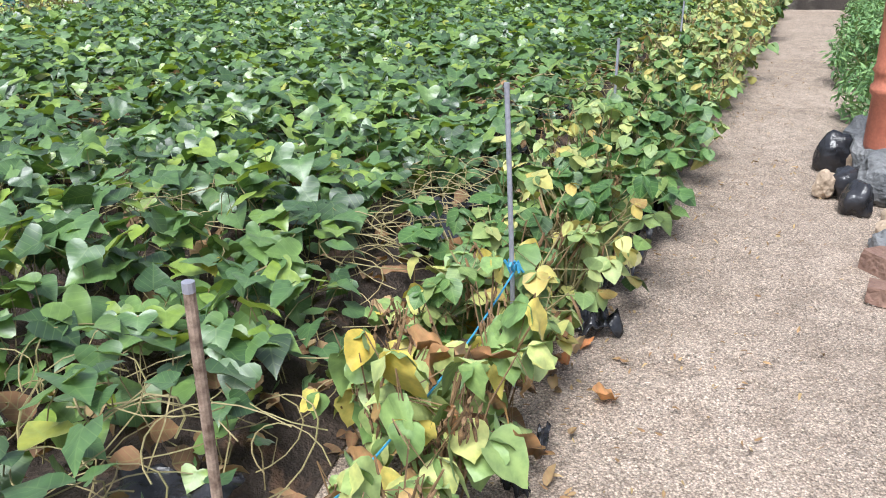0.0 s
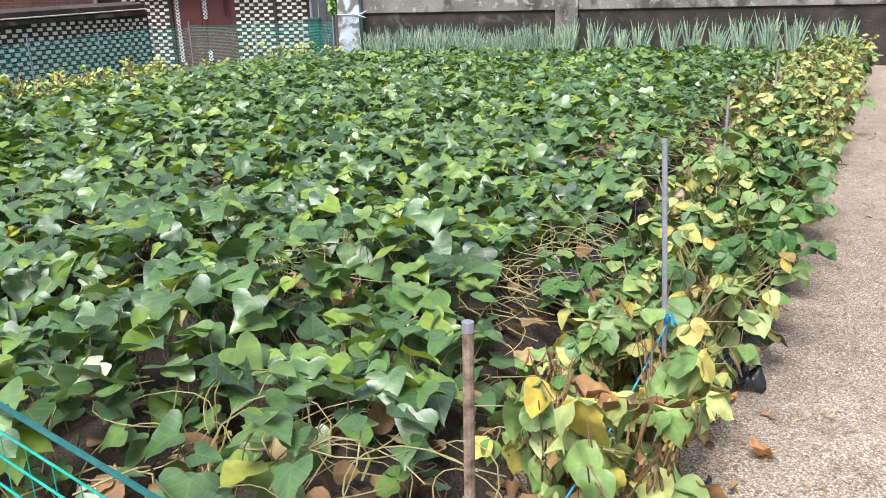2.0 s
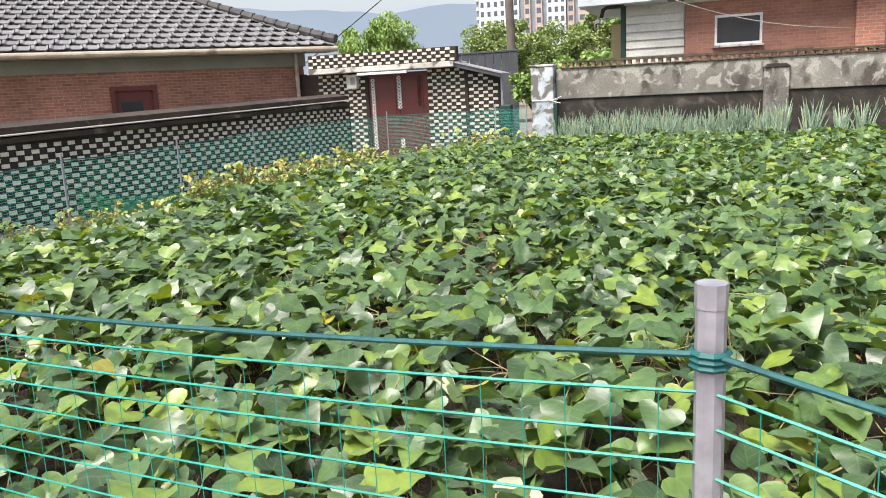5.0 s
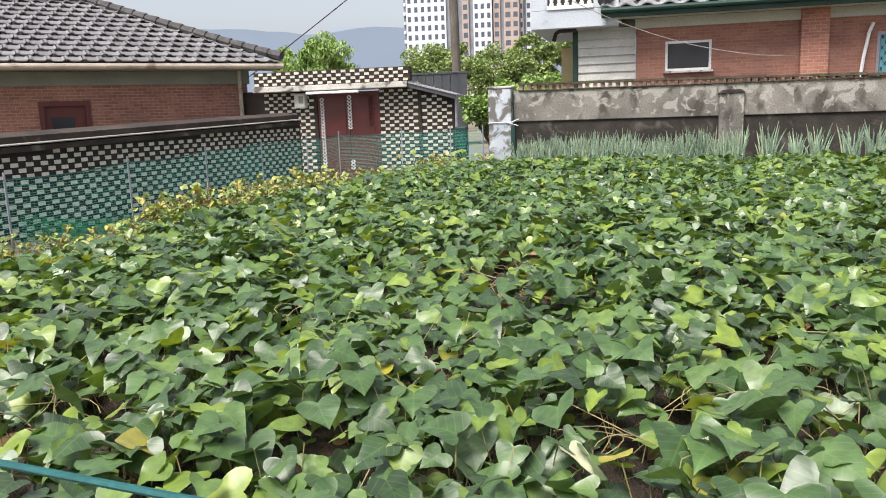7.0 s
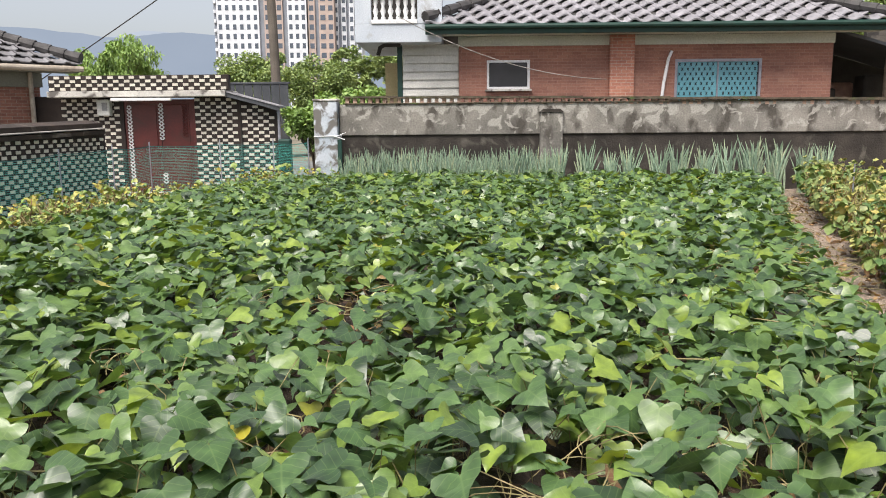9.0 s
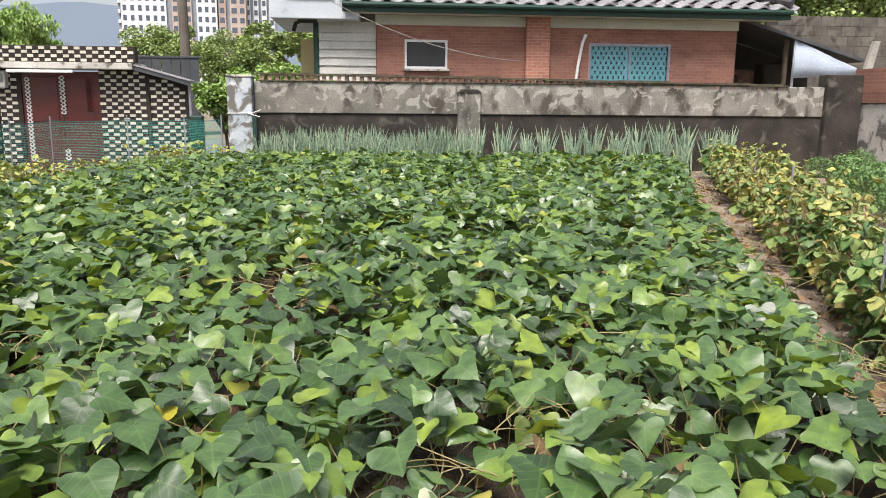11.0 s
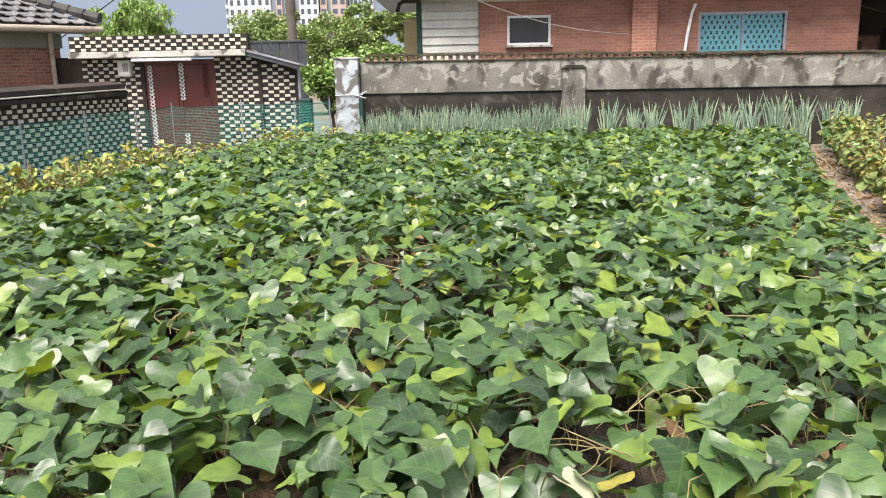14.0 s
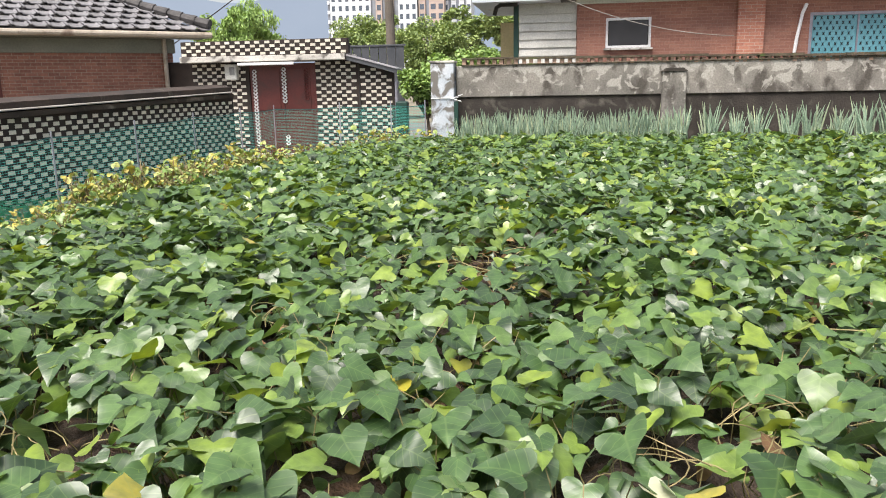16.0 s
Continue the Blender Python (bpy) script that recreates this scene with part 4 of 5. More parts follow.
tube(bm, [(-4.5, -0.06, 2.47), (10.0, -0.06, 2.47)], 0.065, 10)
for i in range(17):
    tube(bm, [(-4.0 + i * 0.85, -0.06, 2.47), (-3.975 + i * 0.85, -0.06, 2.47)], 0.072, 10)
part("gutter", bm, gutter_mat, hw, "tarnished half-round gutter")
part("soffit", one_box(-4.5, 9.95, 0.0, 0.55, 2.405, 2.44), grey_fascia, hw)
tiled_roof(hw, -4.5, 10.0, 0.0, 7.2, 2.53, 25, 0.33, 0.32, 0.03, flat=True)

# corrugated fence and pole behind the gate
cf = thing("corrugated_fence", pose(0, 20.0, 0), "dark corrugated sheet fence behind the gate", "fence")
for i in range(9):
    part("sheet", solid([(-5.9 + i * 0.22, -0.2), (-5.70 + i * 0.22, -0.2), (-5.70 + i * 0.22, 2.25), (-5.9 + i * 0.22, 2.25)], "y", 0.0, 0.02 + 0.02 * (i % 2)), slate_mat, cf)
part("rail", one_box(-5.95, -3.9, -0.02, 0.06, 2.25, 2.30, 0.005), slate_mat, cf)
pole = thing("utility_pole", pose(-5.08, 24.0, 0), "weathered brown utility pole behind the gate", "pole")
part("shaft", pipe([(0.0, 0, -0.2), (-0.07, 0, 4.0), (-0.2, 0, 9.0)], [0.15, 0.135, 0.11], 12), wood_pole_mat, pole)
part("cable", pipe(sag((-0.2, 0, 7.0), (-9.5, 1.0, 1.55), 0.1, 12), 0.018, 5), dark_mat, pole, "thin dark overhead cable")


# ---------------- distance ----------------
def hills(name, dist, base, amp, seed, mat, label):
    bm = bmesh.new()
    lo, hi = [], []
    for i in range(121):
        a = radians(-75 + 150 * i / 120)
        x, y = dist * math.sin(a), dist * math.cos(a)
        h = base + amp * (0.9 * noise.noise(Vector((a * 2.6, seed, 0))) + 0.35 * noise.noise(Vector((a * 8, seed, 3))) + 0.08 * noise.noise(Vector((a * 40, seed, 6)))) - 0.02 * (x + 900) * (x > -900)
        lo.append(bm.verts.new((x, y, -30)))
        hi.append(bm.verts.new((x * 1.12, y * 1.12, h)))
    for i in range(120):
        bm.faces.new((lo[i], lo[i + 1], hi[i + 1], hi[i]))
    tagged(put(name, bm, mat, smooth=True), label, "hills", kind="structure")


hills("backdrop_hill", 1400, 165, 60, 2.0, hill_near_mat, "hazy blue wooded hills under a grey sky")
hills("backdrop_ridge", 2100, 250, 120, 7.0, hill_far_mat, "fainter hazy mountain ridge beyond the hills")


def tower(name, m, bays, floors, label):
    """Apartment tower: bays of (width, kind) along the front, storeys with their windows."""
    t = thing(name, m, label, "apartment building", "apartment towers")
    fh = 2.9
    H = floors * fh
    x = 0.0
    pane = {}
    for w, kind in bays:
        mat = {"p": tower_peach, "g": tower_grey, "d": tower_grey}.get(kind, tower_mat)
        set_back = {"g": 0.8, "d": 0.6}.get(kind, 0.0)
        part("wall", one_box(x + 0.01, x + w - 0.01, set_back, 14, -1, H), mat, t)
        if kind in ("w", "p"):
            n = max(1, int(w / 1.9))
            ww = 1.05 if kind == "w" else w * 0.62
            n = n if kind == "w" else 1
            for k in range(n):
                cx = x + w * (k + 0.5) / n
                key = round(ww, 2)
                if key not in pane:
                    bm = one_box(-ww / 2, ww / 2, -0.06, 0.06, 0, 1.6)
                    me = bpy.data.meshes.new("window")
                    bm.to_mesh(me)
                    bm.free()
                    me.materials.append(tower_glass)
                    pane[key] = me
                for f in range(3, floors):
                    ob = new("window", pane[key])
                    ob.parent = t
                    ob.matrix_basis = pose(cx, set_back, f * fh + 0.8)
        elif kind == "d":
            for f in range(3, floors):
                part("balcony", one_box(x + 0.1, x + w - 0.1, -0.2, 0.58, f * fh, f * fh + 1.0), tower_mat, t)
        x += w
    part("roof", one_box(-0.2, x + 0.2, -0.2, 14.2, H, H + 1.2), tower_mat, t)
    return t


TY = 250
tower("apartment_tower", pose(-74.5, TY, 0, 0, 0, 4), [(0.9, "d"), (6.6, "w"), (6.5, "w"), (1.6, "g"), (2.0, "p"), (1.6, "g"), (2.2, "p"), (1.4, "g"), (6.0, "w")], 22, "white and grey high-rise apartment tower with rows of windows")
tower("apartment_tower", pose(-45.5, TY + 3, 0, 0, 0, 2), [(2.2, "p"), (1.2, "g"), (2.6, "p"), (2.2, "p")], 22, "peach-banded section of a high-rise apartment tower")
tower("apartment_tower", pose(-38.2, TY + 8, 0, 0, 0, 2), [(1.6, "w"), (0.9, "g"), (1.6, "w"), (0.9, "g"), (1.6, "w"), (0.8, "g"), (1.5, "w")], 24, "slim white high-rise tower with dark vertical strips")


def tree(name, x, y, h, r, seed, mat, label, n=5200, drop=0.3, leaf=0.22, squash=1.0):
    rng = np.random.default_rng(seed)
    t = thing(name, pose(x, y, -0.2), label, "tree")
    bm = bmesh.new()
    fork = h * 0.38
    tube(bm, [(0, 0, 0), (0.05, 0, fork * 0.5), (0.0, 0.04, fork)], [0.17 * r / 2, 0.13 * r / 2, 0.10 * r / 2], 8)
    tips = []
    for k in range(9):
        a = 2 * math.pi * k / 9 + rng.uniform(-0.3, 0.3)
        e = rng.uniform(0.35, 1.25)
        ln = r * rng.uniform(0.65, 1.0)
        mid = Vector((math.cos(a) * ln * 0.45, math.sin(a) * ln * 0.45, fork + (h - fork) * 0.35 * e))
        tip = Vector((math.cos(a) * ln * 0.8 * math.cos(e * 0.5), math.sin(a) * ln * 0.8 * math.cos(e * 0.5), fork + (h - fork) * (0.35 + 0.5 * math.sin(e))))
        tube(bm, [(0, 0.04, fork * 0.95), mid, tip], [0.07 * r / 2, 0.045 * r / 2, 0.012], 6)
        tips.append(tip)
        for j in range(3):
            tip2 = mid.lerp(tip, rng.uniform(0.2, 0.9)) + Vector(rng.uniform(-0.45, 0.45, 3)) * r * 0.7
            tube(bm, [mid, tip2], [0.03 * r / 2, 0.008], 5)
            tips.append(tip2)
    tips.append(Vector((0, 0, h * 0.93)))
    part("trunk", bm, bark_mat, t)
    tips = np.array([list(q) for q in tips])
    pick = rng.integers(0, len(tips), n)
    off = rng.normal(0, 1, (n, 3))
    off /= np.linalg.norm(off, axis=1)[:, None]
    at = tips[pick] + off * (rng.uniform(0.2, 1, n) ** 0.5)[:, None] * r * rng.uniform(0.15, 0.34, len(tips))[pick][:, None] * np.array([1, 1, 0.85 * squash])
    at[:, 2] = np.clip(at[:, 2], fork * 0.5, h * 1.04)
    arr = leaf_arrays(SLIM if drop > 0.6 else OVAL, rng, at, rng.uniform(0.7, 1.3, n) * leaf, rng.uniform(0, 6.28, n), rng.normal(drop, 0.5, n), rng.normal(0, 0.5, n))
    leaf_part("crown", arr, mat, t)
    return t


tree("willow_tree", -16.7, 40.0, 5.7, 2.3, 1, tree_mat, "bright green willow with drooping foliage behind the gatehouse", 13000, 0.9, 0.2)
tree("garden_tree", -8.3, 33.5, 4.35, 1.9, 2, tree_dark_mat, "leafy green tree beyond the gate", 15000, 0.3, 0.09)
tree("garden_tree", -5.9, 34.5, 4.2, 2.0, 3, tree_dark_mat, "leafy green tree behind the utility pole", 15000, 0.3, 0.09)
tree("shrub", -3.7, 30.0, 2.7, 1.7, 4, tree_mat, "light green shrub beyond the blue pillar", 7000, 0.2, 0.12)
tree("shrub", -3.3, 19.5, 1.9, 0.75, 5, tree_mat, "yellow-green shrub between gate and pillar", 5000, 0.2, 0.075)
tree("pine_tree", -10.5, 85.0, 9.3, 3.2, 6, tree_dark_mat, "dull dark pine before the apartment towers", 9000, 0.0, 0.26)
tree("pine_tree", -4.8, 80.0, 8.4, 3.0, 7, tree_dark_mat, "dull dark pine before the apartment towers", 9000, 0.0, 0.26)
tree("garden_tree", -15.5, 60.0, 4.6, 3.0, 8, tree_dark_mat, "distant tree behind the gatehouse", 4000, 0.2, 0.4)
tree("garden_tree", 19.5, 32.0, 7.5, 3.2, 9, tree_dark_mat, "dark tree behind the block wall", 14000, 0.2, 0.15)
tree("garden_tree", 15.5, 33.0, 7.0, 2.6, 10, tree_dark_mat, "dark tree behind the block wall", 11000, 0.2, 0.15)

# ---------------- sweet potato crop ----------------
rng = np.random.default_rng(11)


def smooth_noise(x, y, s, k):
    return np.array([noise.noise(Vector((a * s, b * s, k))) for a, b in zip(x, y)])


BARE = [(-1.05, 5.0, 0.34, 0.22), (0.32, 2.52, 0.17, 0.13), (0.62, 2.85, 0.22, 0.13), (1.0, 2.72, 0.15, 0.16), (-1.32, 3.70, 0.20, 0.16), (-1.72, 2.38, 0.34, 0.20), (0.98, 1.48, 0.15, 0.12), (1.40, 1.20, 0.15, 0.14), (1.70, 5.4, 0.16, 0.20)]


def in_gap(x, y):
    """Where the crop gives way to bare runners and mulch film beside the beans, and in spots of the bed."""
    hole = ((x - 1.88 - 0.22 * (y - 2.8)) / 0.20) ** 2 + ((y - 2.85) / 0.55) ** 2 < 1
    for cx, cy, rx, ry in BARE:
        hole = hole | (((x - cx) / rx) ** 2 + ((y - cy) / ry) ** 2 < 1)
    return hole


def canopy(x, y):
    a, b = field_edges(y)
    across = x * ROW_DIR.y - y * ROW_DIR.x
    edge = np.clip(np.minimum(x - a, b - x) / 0.35, 0, 1) ** 0.7
    near = np.clip((y + 0.2) / 0.8, 0.25, 1)
    top = 0.36 + 0.035 * np.cos(2 * np.pi * across / 0.8) + 0.10 * smooth_noise(x, y, 0.9, 3) + 0.05 * smooth_noise(x, y, 2.6, 8)
    return (0.14 + (top - 0.14) * (0.3 + 0.7 * edge)) * near, edge


def scatter(n, y0=0.55, y1=14.35):
    y = rng.uniform(y0, y1, n * 3)
    x = rng.uniform(-4.8, 6.1, n * 3)
    a, b = field_edges(y)
    thin = smooth_noise(x, y, 1.15, 20) + 0.5 * smooth_noise(x, y, 3.0, 30)
    thin = np.where(in_gap(x, y), -1.0, thin)
    ok = (x > a) & (x < b) & (rng.uniform(0, 1, len(x)) < np.clip(2.1 + 3.0 * thin, 0.06, 1) * np.interp(y, [1.0, 3.5], [0.8, 1.0]))
    return x[ok][:n], y[ok][:n]


crop = thing("sweet_potato_crop", pose(0, 0, 0), "dense patch of dark green heart-shaped sweet potato leaves on ridged soil", "crop")


def crop_leaves(n, lift, spread, tilt, size):
    x, y = scatter(n)
    z, edge = canopy(x, y)
    m = len(x)
    z = z + lift + rng.uniform(-spread, spread, m)
    droop = rng.normal(0.24, tilt, m)
    return np.stack([x, y, np.maximum(z, 0.08)], 1), rng.uniform(*size, m) * (0.8 + 0.2 * edge), rng.normal(math.pi, 1.6, m), droop, rng.normal(0, tilt * 0.9, m)


top = crop_leaves(25000, 0.0, 0.085, 0.34, (0.055, 0.132))
low = crop_leaves(4200, -0.16, 0.04, 0.5, (0.07, 0.12))
FLAT = ((-0.08, 0.5), (-0.5, 0.12))
# the top leaves of the stretch beside the net are pieces of their own
near_i = np.where((top[0][:, 1] < 2.1) & (top[0][:, 0] > -0.9) & (top[0][:, 0] < 1.5) & (top[0][:, 1] > 1.3))[0][:300]
keep = np.ones(len(top[0]), bool)
keep[near_i] = False
LEAF_KINDS = []
for k in range(10):
    arr = leaf_arrays(HEART_FINE, rng, np.zeros((1, 3)), np.ones(1), np.zeros(1), np.zeros(1), np.zeros(1), *FLAT)
    LEAF_KINDS.append(leaf_mesh("leaf", arr, leaf_one_mat))
for k, i in enumerate(near_i):
    ob = new("leaf", LEAF_KINDS[k % 10])
    ob.parent = crop
    p, ln, az, dr, le = (q[i] for q in top)
    ob.matrix_basis = Matrix.Translation(p) @ Matrix.Rotation(az, 4, "Z") @ Matrix.Rotation(-dr, 4, "X") @ Matrix.Rotation(le, 4, "Y") @ Matrix.Scale(ln, 4)
close = keep & (top[0][:, 1] < 6.5)
far = keep & (top[0][:, 1] >= 6.5)
leaf_part("leaves", joined([leaf_arrays(HEART_FINE, rng, *[q[close] for q in top], *FLAT), leaf_arrays(HEART, rng, *[q[far] for q in top], *FLAT), leaf_arrays(HEART, rng, *low)]), leaf_mat, crop, kind="stuff")

yellow_mat = leaf_shader("yellowed_leaf", [(0, (0.34, 0.30, 0.03)), (1, (0.40, 0.33, 0.04))], 0.45, by_object=True, mottle=2.5)
bleached_mat = leaf_shader("bleached_leaf", [(0, (0.44, 0.44, 0.34)), (1, (0.50, 0.49, 0.39))], 0.6, by_object=True, vein_amount=0.1, mottle=2.5)
for at, ln, az, mat, folds in (((-0.56, 2.85, 0.40), 0.115, 2.6, yellow_mat, FLAT), ((0.19, 2.25, 0.39), 0.12, 3.9, bleached_mat, ((0.8, 1.0), (-0.1, 0.0), (0.45, 0.5))), ((0.62, 1.62, 0.40), 0.13, 2.4, bleached_mat, FLAT), ((1.27, 2.15, 0.37), 0.06, 3.0, yellow_mat, FLAT)):
    ob = new("leaf", leaf_mesh("leaf", leaf_arrays(HEART_FINE, rng, np.zeros((1, 3)), np.array([ln]), np.array([az]), np.array([0.2]), np.zeros(1), *folds), mat))
    ob.parent = crop
    ob.location = at
    tagged(ob, "yellowed leaf" if mat is yellow_mat else "bleached pale leaf")

# stalks under the leaves, and runners lying bare where the leaves thin out
bm = bmesh.new()
for i in range(0, len(top[0])):
    p = top[0][i]
    if p[1] < 3.6 and i % 2 == 0:
        base = Vector((p[0] + rng.normal(0, 0.06), p[1] + rng.normal(0, 0.06), max(0.08, p[2] - rng.uniform(0.12, 0.24))))
        mid = base.lerp(Vector(p), 0.6) + Vector((rng.normal(0, 0.02), rng.normal(0, 0.02), 0.01))
        tube(bm, [base, mid, p], 0.0022, 3, False)
x, y = rng.uniform(-4, 4, 2200), rng.uniform(0.7, 13, 2200)
a, b = field_edges(y)
bare = smooth_noise(x, y, 1.15, 20) + 0.5 * smooth_noise(x, y, 3.0, 30)
for px, py in zip(x[(x > a + 0.1) & (x < b) & (bare < -0.30)], y[(x > a + 0.1) & (x < b) & (bare < -0.30)]):
    ang, ln, turn = rng.uniform(0, 6.28), rng.uniform(0.15, 0.4), rng.choice([-1, 1]) * rng.uniform(1.2, 4)
    z = 0.20 + rng.uniform(-0.06, 0.1)
    pts = [(px + ln * q * math.cos(ang + turn * q), py + ln * q * math.sin(ang + turn * q), z + 0.06 * math.sin(3 * q)) for q in (0, 0.2, 0.4, 0.6, 0.8, 0.9, 1)]
    tube(bm, pts, 0.0035, 4, False)
# a few bare runners spilling over the bed's edge
for k in range(170):
    py = rng.uniform(0.7, 12) if k % 12 else rng.uniform(0.7, 1.6)
    a, b = field_edges(py)
    px = b + rng.uniform(-0.35, 0.12)
    ang, ln, turn = rng.uniform(0, 6.28), rng.uniform(0.15, 0.45), rng.choice([-1, 1]) * rng.uniform(1.5, 4)
    z = 0.13 + rng.uniform(-0.03, 0.16)
    tube(bm, [(px + ln * q * math.cos(ang + turn * q), py + ln * q * math.sin(ang + turn * q), z + 0.08 * math.sin(3 * q)) for q in np.linspace(0, 1, 11)], 0.0022, 4, False)
SPOTS = [(1.88, 2.85, 0.22, 0.55)] * 4 + BARE
for k in range(120):
    cx, cy, rx, ry = SPOTS[k % len(SPOTS)]
    px, py = cx + rng.uniform(-rx, rx), cy + rng.uniform(-ry, ry)
    if not in_gap(px, py):
        continue
    ang, ln, turn = rng.uniform(0, 6.28), rng.uniform(0.18, 0.4), rng.choice([-1, 1]) * rng.uniform(1.0, 4)
    z = 0.19 + rng.uniform(-0.02, 0.13)
    tube(bm, [(px + ln * q * math.cos(ang + turn * q), py + ln * q * math.sin(ang + turn * q), z + 0.07 * math.sin(3 * q)) for q in np.linspace(0, 1, 11)], 0.0022, 4, False)
tagged(part("vines", bm, vine_mat, crop, "pale trailing vine stalks"), kind="stuff")

# withered leaves on the soil
n = 1500
y = rng.uniform(0.8, 13.5, n)
a, b = field_edges(y)
x = np.where(rng.uniform(0, 1, n) < 0.55, b + rng.uniform(-0.2, 0.75, n), a + (b - a) * rng.uniform(0, 1, n))
litter = leaf_arrays(OVAL, rng, np.stack([x, y, np.where(x > b, 0.02, 0.17)], 1), rng.uniform(0.03, 0.085, n), rng.uniform(0, 6.28, n), rng.normal(0, 0.3, n), rng.normal(0, 0.4, n), (0.5, 1.6), (-0.7, 0.7), (0.45, 0.8))
lit = new("leaf_litter", leaf_mesh("leaf_litter", litter, dry_mat))
tagged(lit, "curled brown withered leaves scattered over the bed edge", "leaf litter", kind="stuff")

n = 7000
x, y = rng.uniform(-4.5, 5, n), rng.uniform(0.7, 13.5, n)
a, b = field_edges(y)
bare = smooth_noise(x, y, 1.15, 20) + 0.5 * smooth_noise(x, y, 3.0, 30)
ok = (x > a) & (x < b) & ((bare < -0.33) | in_gap(x, y))
x, y = x[ok], y[ok]
n = len(x)
patch = leaf_arrays(OVAL, rng, np.stack([x, y, rng.uniform(0.16, 0.26, n)], 1), rng.uniform(0.05, 0.11, n), rng.uniform(0, 6.28, n), rng.normal(0.2, 0.6, n), rng.normal(0, 0.6, n), (-0.3, 0.9), (-0.6, 0.6))
pat = new("withered_patch", leaf_mesh("withered_patch", patch, dry_mat))
tagged(pat, "withered red-brown leaves where the crop thins out", "leaf litter", kind="stuff")

# ---------------- bean rows ----------------
bm = pipe([(0, 0, 0), (0.06, 0, 0.25), (0.10, 0, 0.55), (0.04, 0, 0.85), (0.0, 0, 1.0)], [0.03, 0.06, 0.07, 0.05, 0.015], 6)
POD = bpy.data.meshes.new("pod")
bm.to_mesh(POD)
bm.free()
POD.materials.append(pod_mat)
POD.shade_smooth()


def bean_plant(seed, mat, h, n_leaf, n_pod, label, spread=0.2, single=None, size=(0.065, 0.115)):
    r = np.random.default_rng(seed)
    t = thing("bean_plant", pose(0, 0, 0), label, "bean plant", "bean plants along the beds")
    bm = bmesh.new()
    pods = bmesh.new()
    ends = []
    for k in range(5):
        a = r.uniform(0, 6.28)
        e = Vector((math.cos(a) * spread * r.uniform(0.4, 1), math.sin(a) * spread * r.uniform(0.4, 1), h * r.uniform(0.65, 1)))
        m_ = Vector((e.x * 0.35, e.y * 0.35, e.z * 0.55))
        tube(bm, [(0, 0, 0), m_, e], [0.006, 0.005, 0.003], 5)
        ends.append((m_, e))
    at, ln, az, dr, le = [], [], [], [], []
    for k in range(n_leaf):
        m_, e = ends[r.integers(0, 5)]
        c = m_.lerp(e, r.uniform(-0.6, 1.1)) + Vector(r.normal(0, 0.07, 3))
        c.z = max(0.05, c.z)
        a = r.uniform(0, 6.28)
        s = r.uniform(*size)
        tube(bm, [m_.lerp(e, 0.5), c], 0.0018, 3, False)
        for d in (-1.35, 0, 1.35):
            at.append(c), ln.append(s * (1.1 if d == 0 else 0.95)), az.append(a + d), dr.append(r.normal(0.5, 0.35)), le.append(r.normal(0, 0.55 if single else 0.3))
    for k in range(n_pod):
        m_, e = ends[r.integers(0, 5)]
        c = m_.lerp(e, r.uniform(0, 1.0)) + Vector(r.normal(0, 0.02, 3))
        q = c + Vector((r.normal(0, 0.02), r.normal(0, 0.02), -r.uniform(0.05, 0.095)))
        if single:
            ob = new("pod", POD)
            ob.parent = t
            ob.matrix_basis = Matrix.Translation(c) @ (q - c).to_track_quat("Z", "Y").to_matrix().to_4x4() @ Matrix.Scale((q - c).length, 4)
            continue
        tube(pods, [c, c.lerp(q, 0.5) + Vector((0.006, 0, 0)), q], [0.003, 0.006, 0.002], 5)
    if single:
        for k in range(9):
            a, d = r.uniform(0, 6.28), r.uniform(0.03, 0.2)
            top_ = Vector((math.cos(a) * d, math.sin(a) * d, r.uniform(0.18, h * 1.05)))
            tube(bm, [(top_.x * 0.3, top_.y * 0.3, 0.02), top_ * 0.6 + Vector(r.normal(0, 0.015, 3)), top_, top_ + Vector((r.normal(0, 0.03), r.normal(0, 0.03), -r.uniform(0.03, 0.1)))], [0.0035, 0.003, 0.002, 0.0012], 4, False)
    part("stem", bm, stem_mat if single else vine_mat, t)
    if single:
        pods.free()
    else:
        tagged(part("seed_head", pods, pod_mat, t, "dry brown bean pods"), kind="stuff")
    if single:
        for k in range(len(at)):
            ob = new("leaf", single[int(r.integers(0, len(single)))])
            ob.parent = t
            ob.matrix_basis = Matrix.Translation(at[k]) @ Matrix.Rotation(az[k], 4, "Z") @ Matrix.Rotation(-dr[k], 4, "X") @ Matrix.Rotation(le[k], 4, "Y") @ Matrix.Scale(ln[k], 4)
        return t
    leaf_part("foliage", leaf_arrays(OVAL, r, np.array([list(q) for q in at]), np.array(ln), np.array(az), np.array(dr), np.array(le), (-0.1, 0.5), (-0.5, 0.1)), mat, t)
    return t


GREEN = [bean_plant(100 + k, bean_green, 0.48, 36, 12, "bushy bean plant with green and yellowing leaves beside the path", 0.24) for k in range(4)]
PALE = [bean_plant(200 + k, bean_pale, 0.54, 46, 16, "yellowing bean plant with dry brown pods", 0.25, size=(0.045, 0.082)) for k in range(4)]
bean_one_mat = leaf_shader("bean_leaf_single", [(0, (0.13, 0.22, 0.07)), (0.35, (0.24, 0.34, 0.12)), (0.68, (0.42, 0.47, 0.19)), (0.84, (0.52, 0.48, 0.15)), (1, (0.54, 0.39, 0.07))], 0.5, by_object=True, vein_amount=0.12, mottle=3.0)
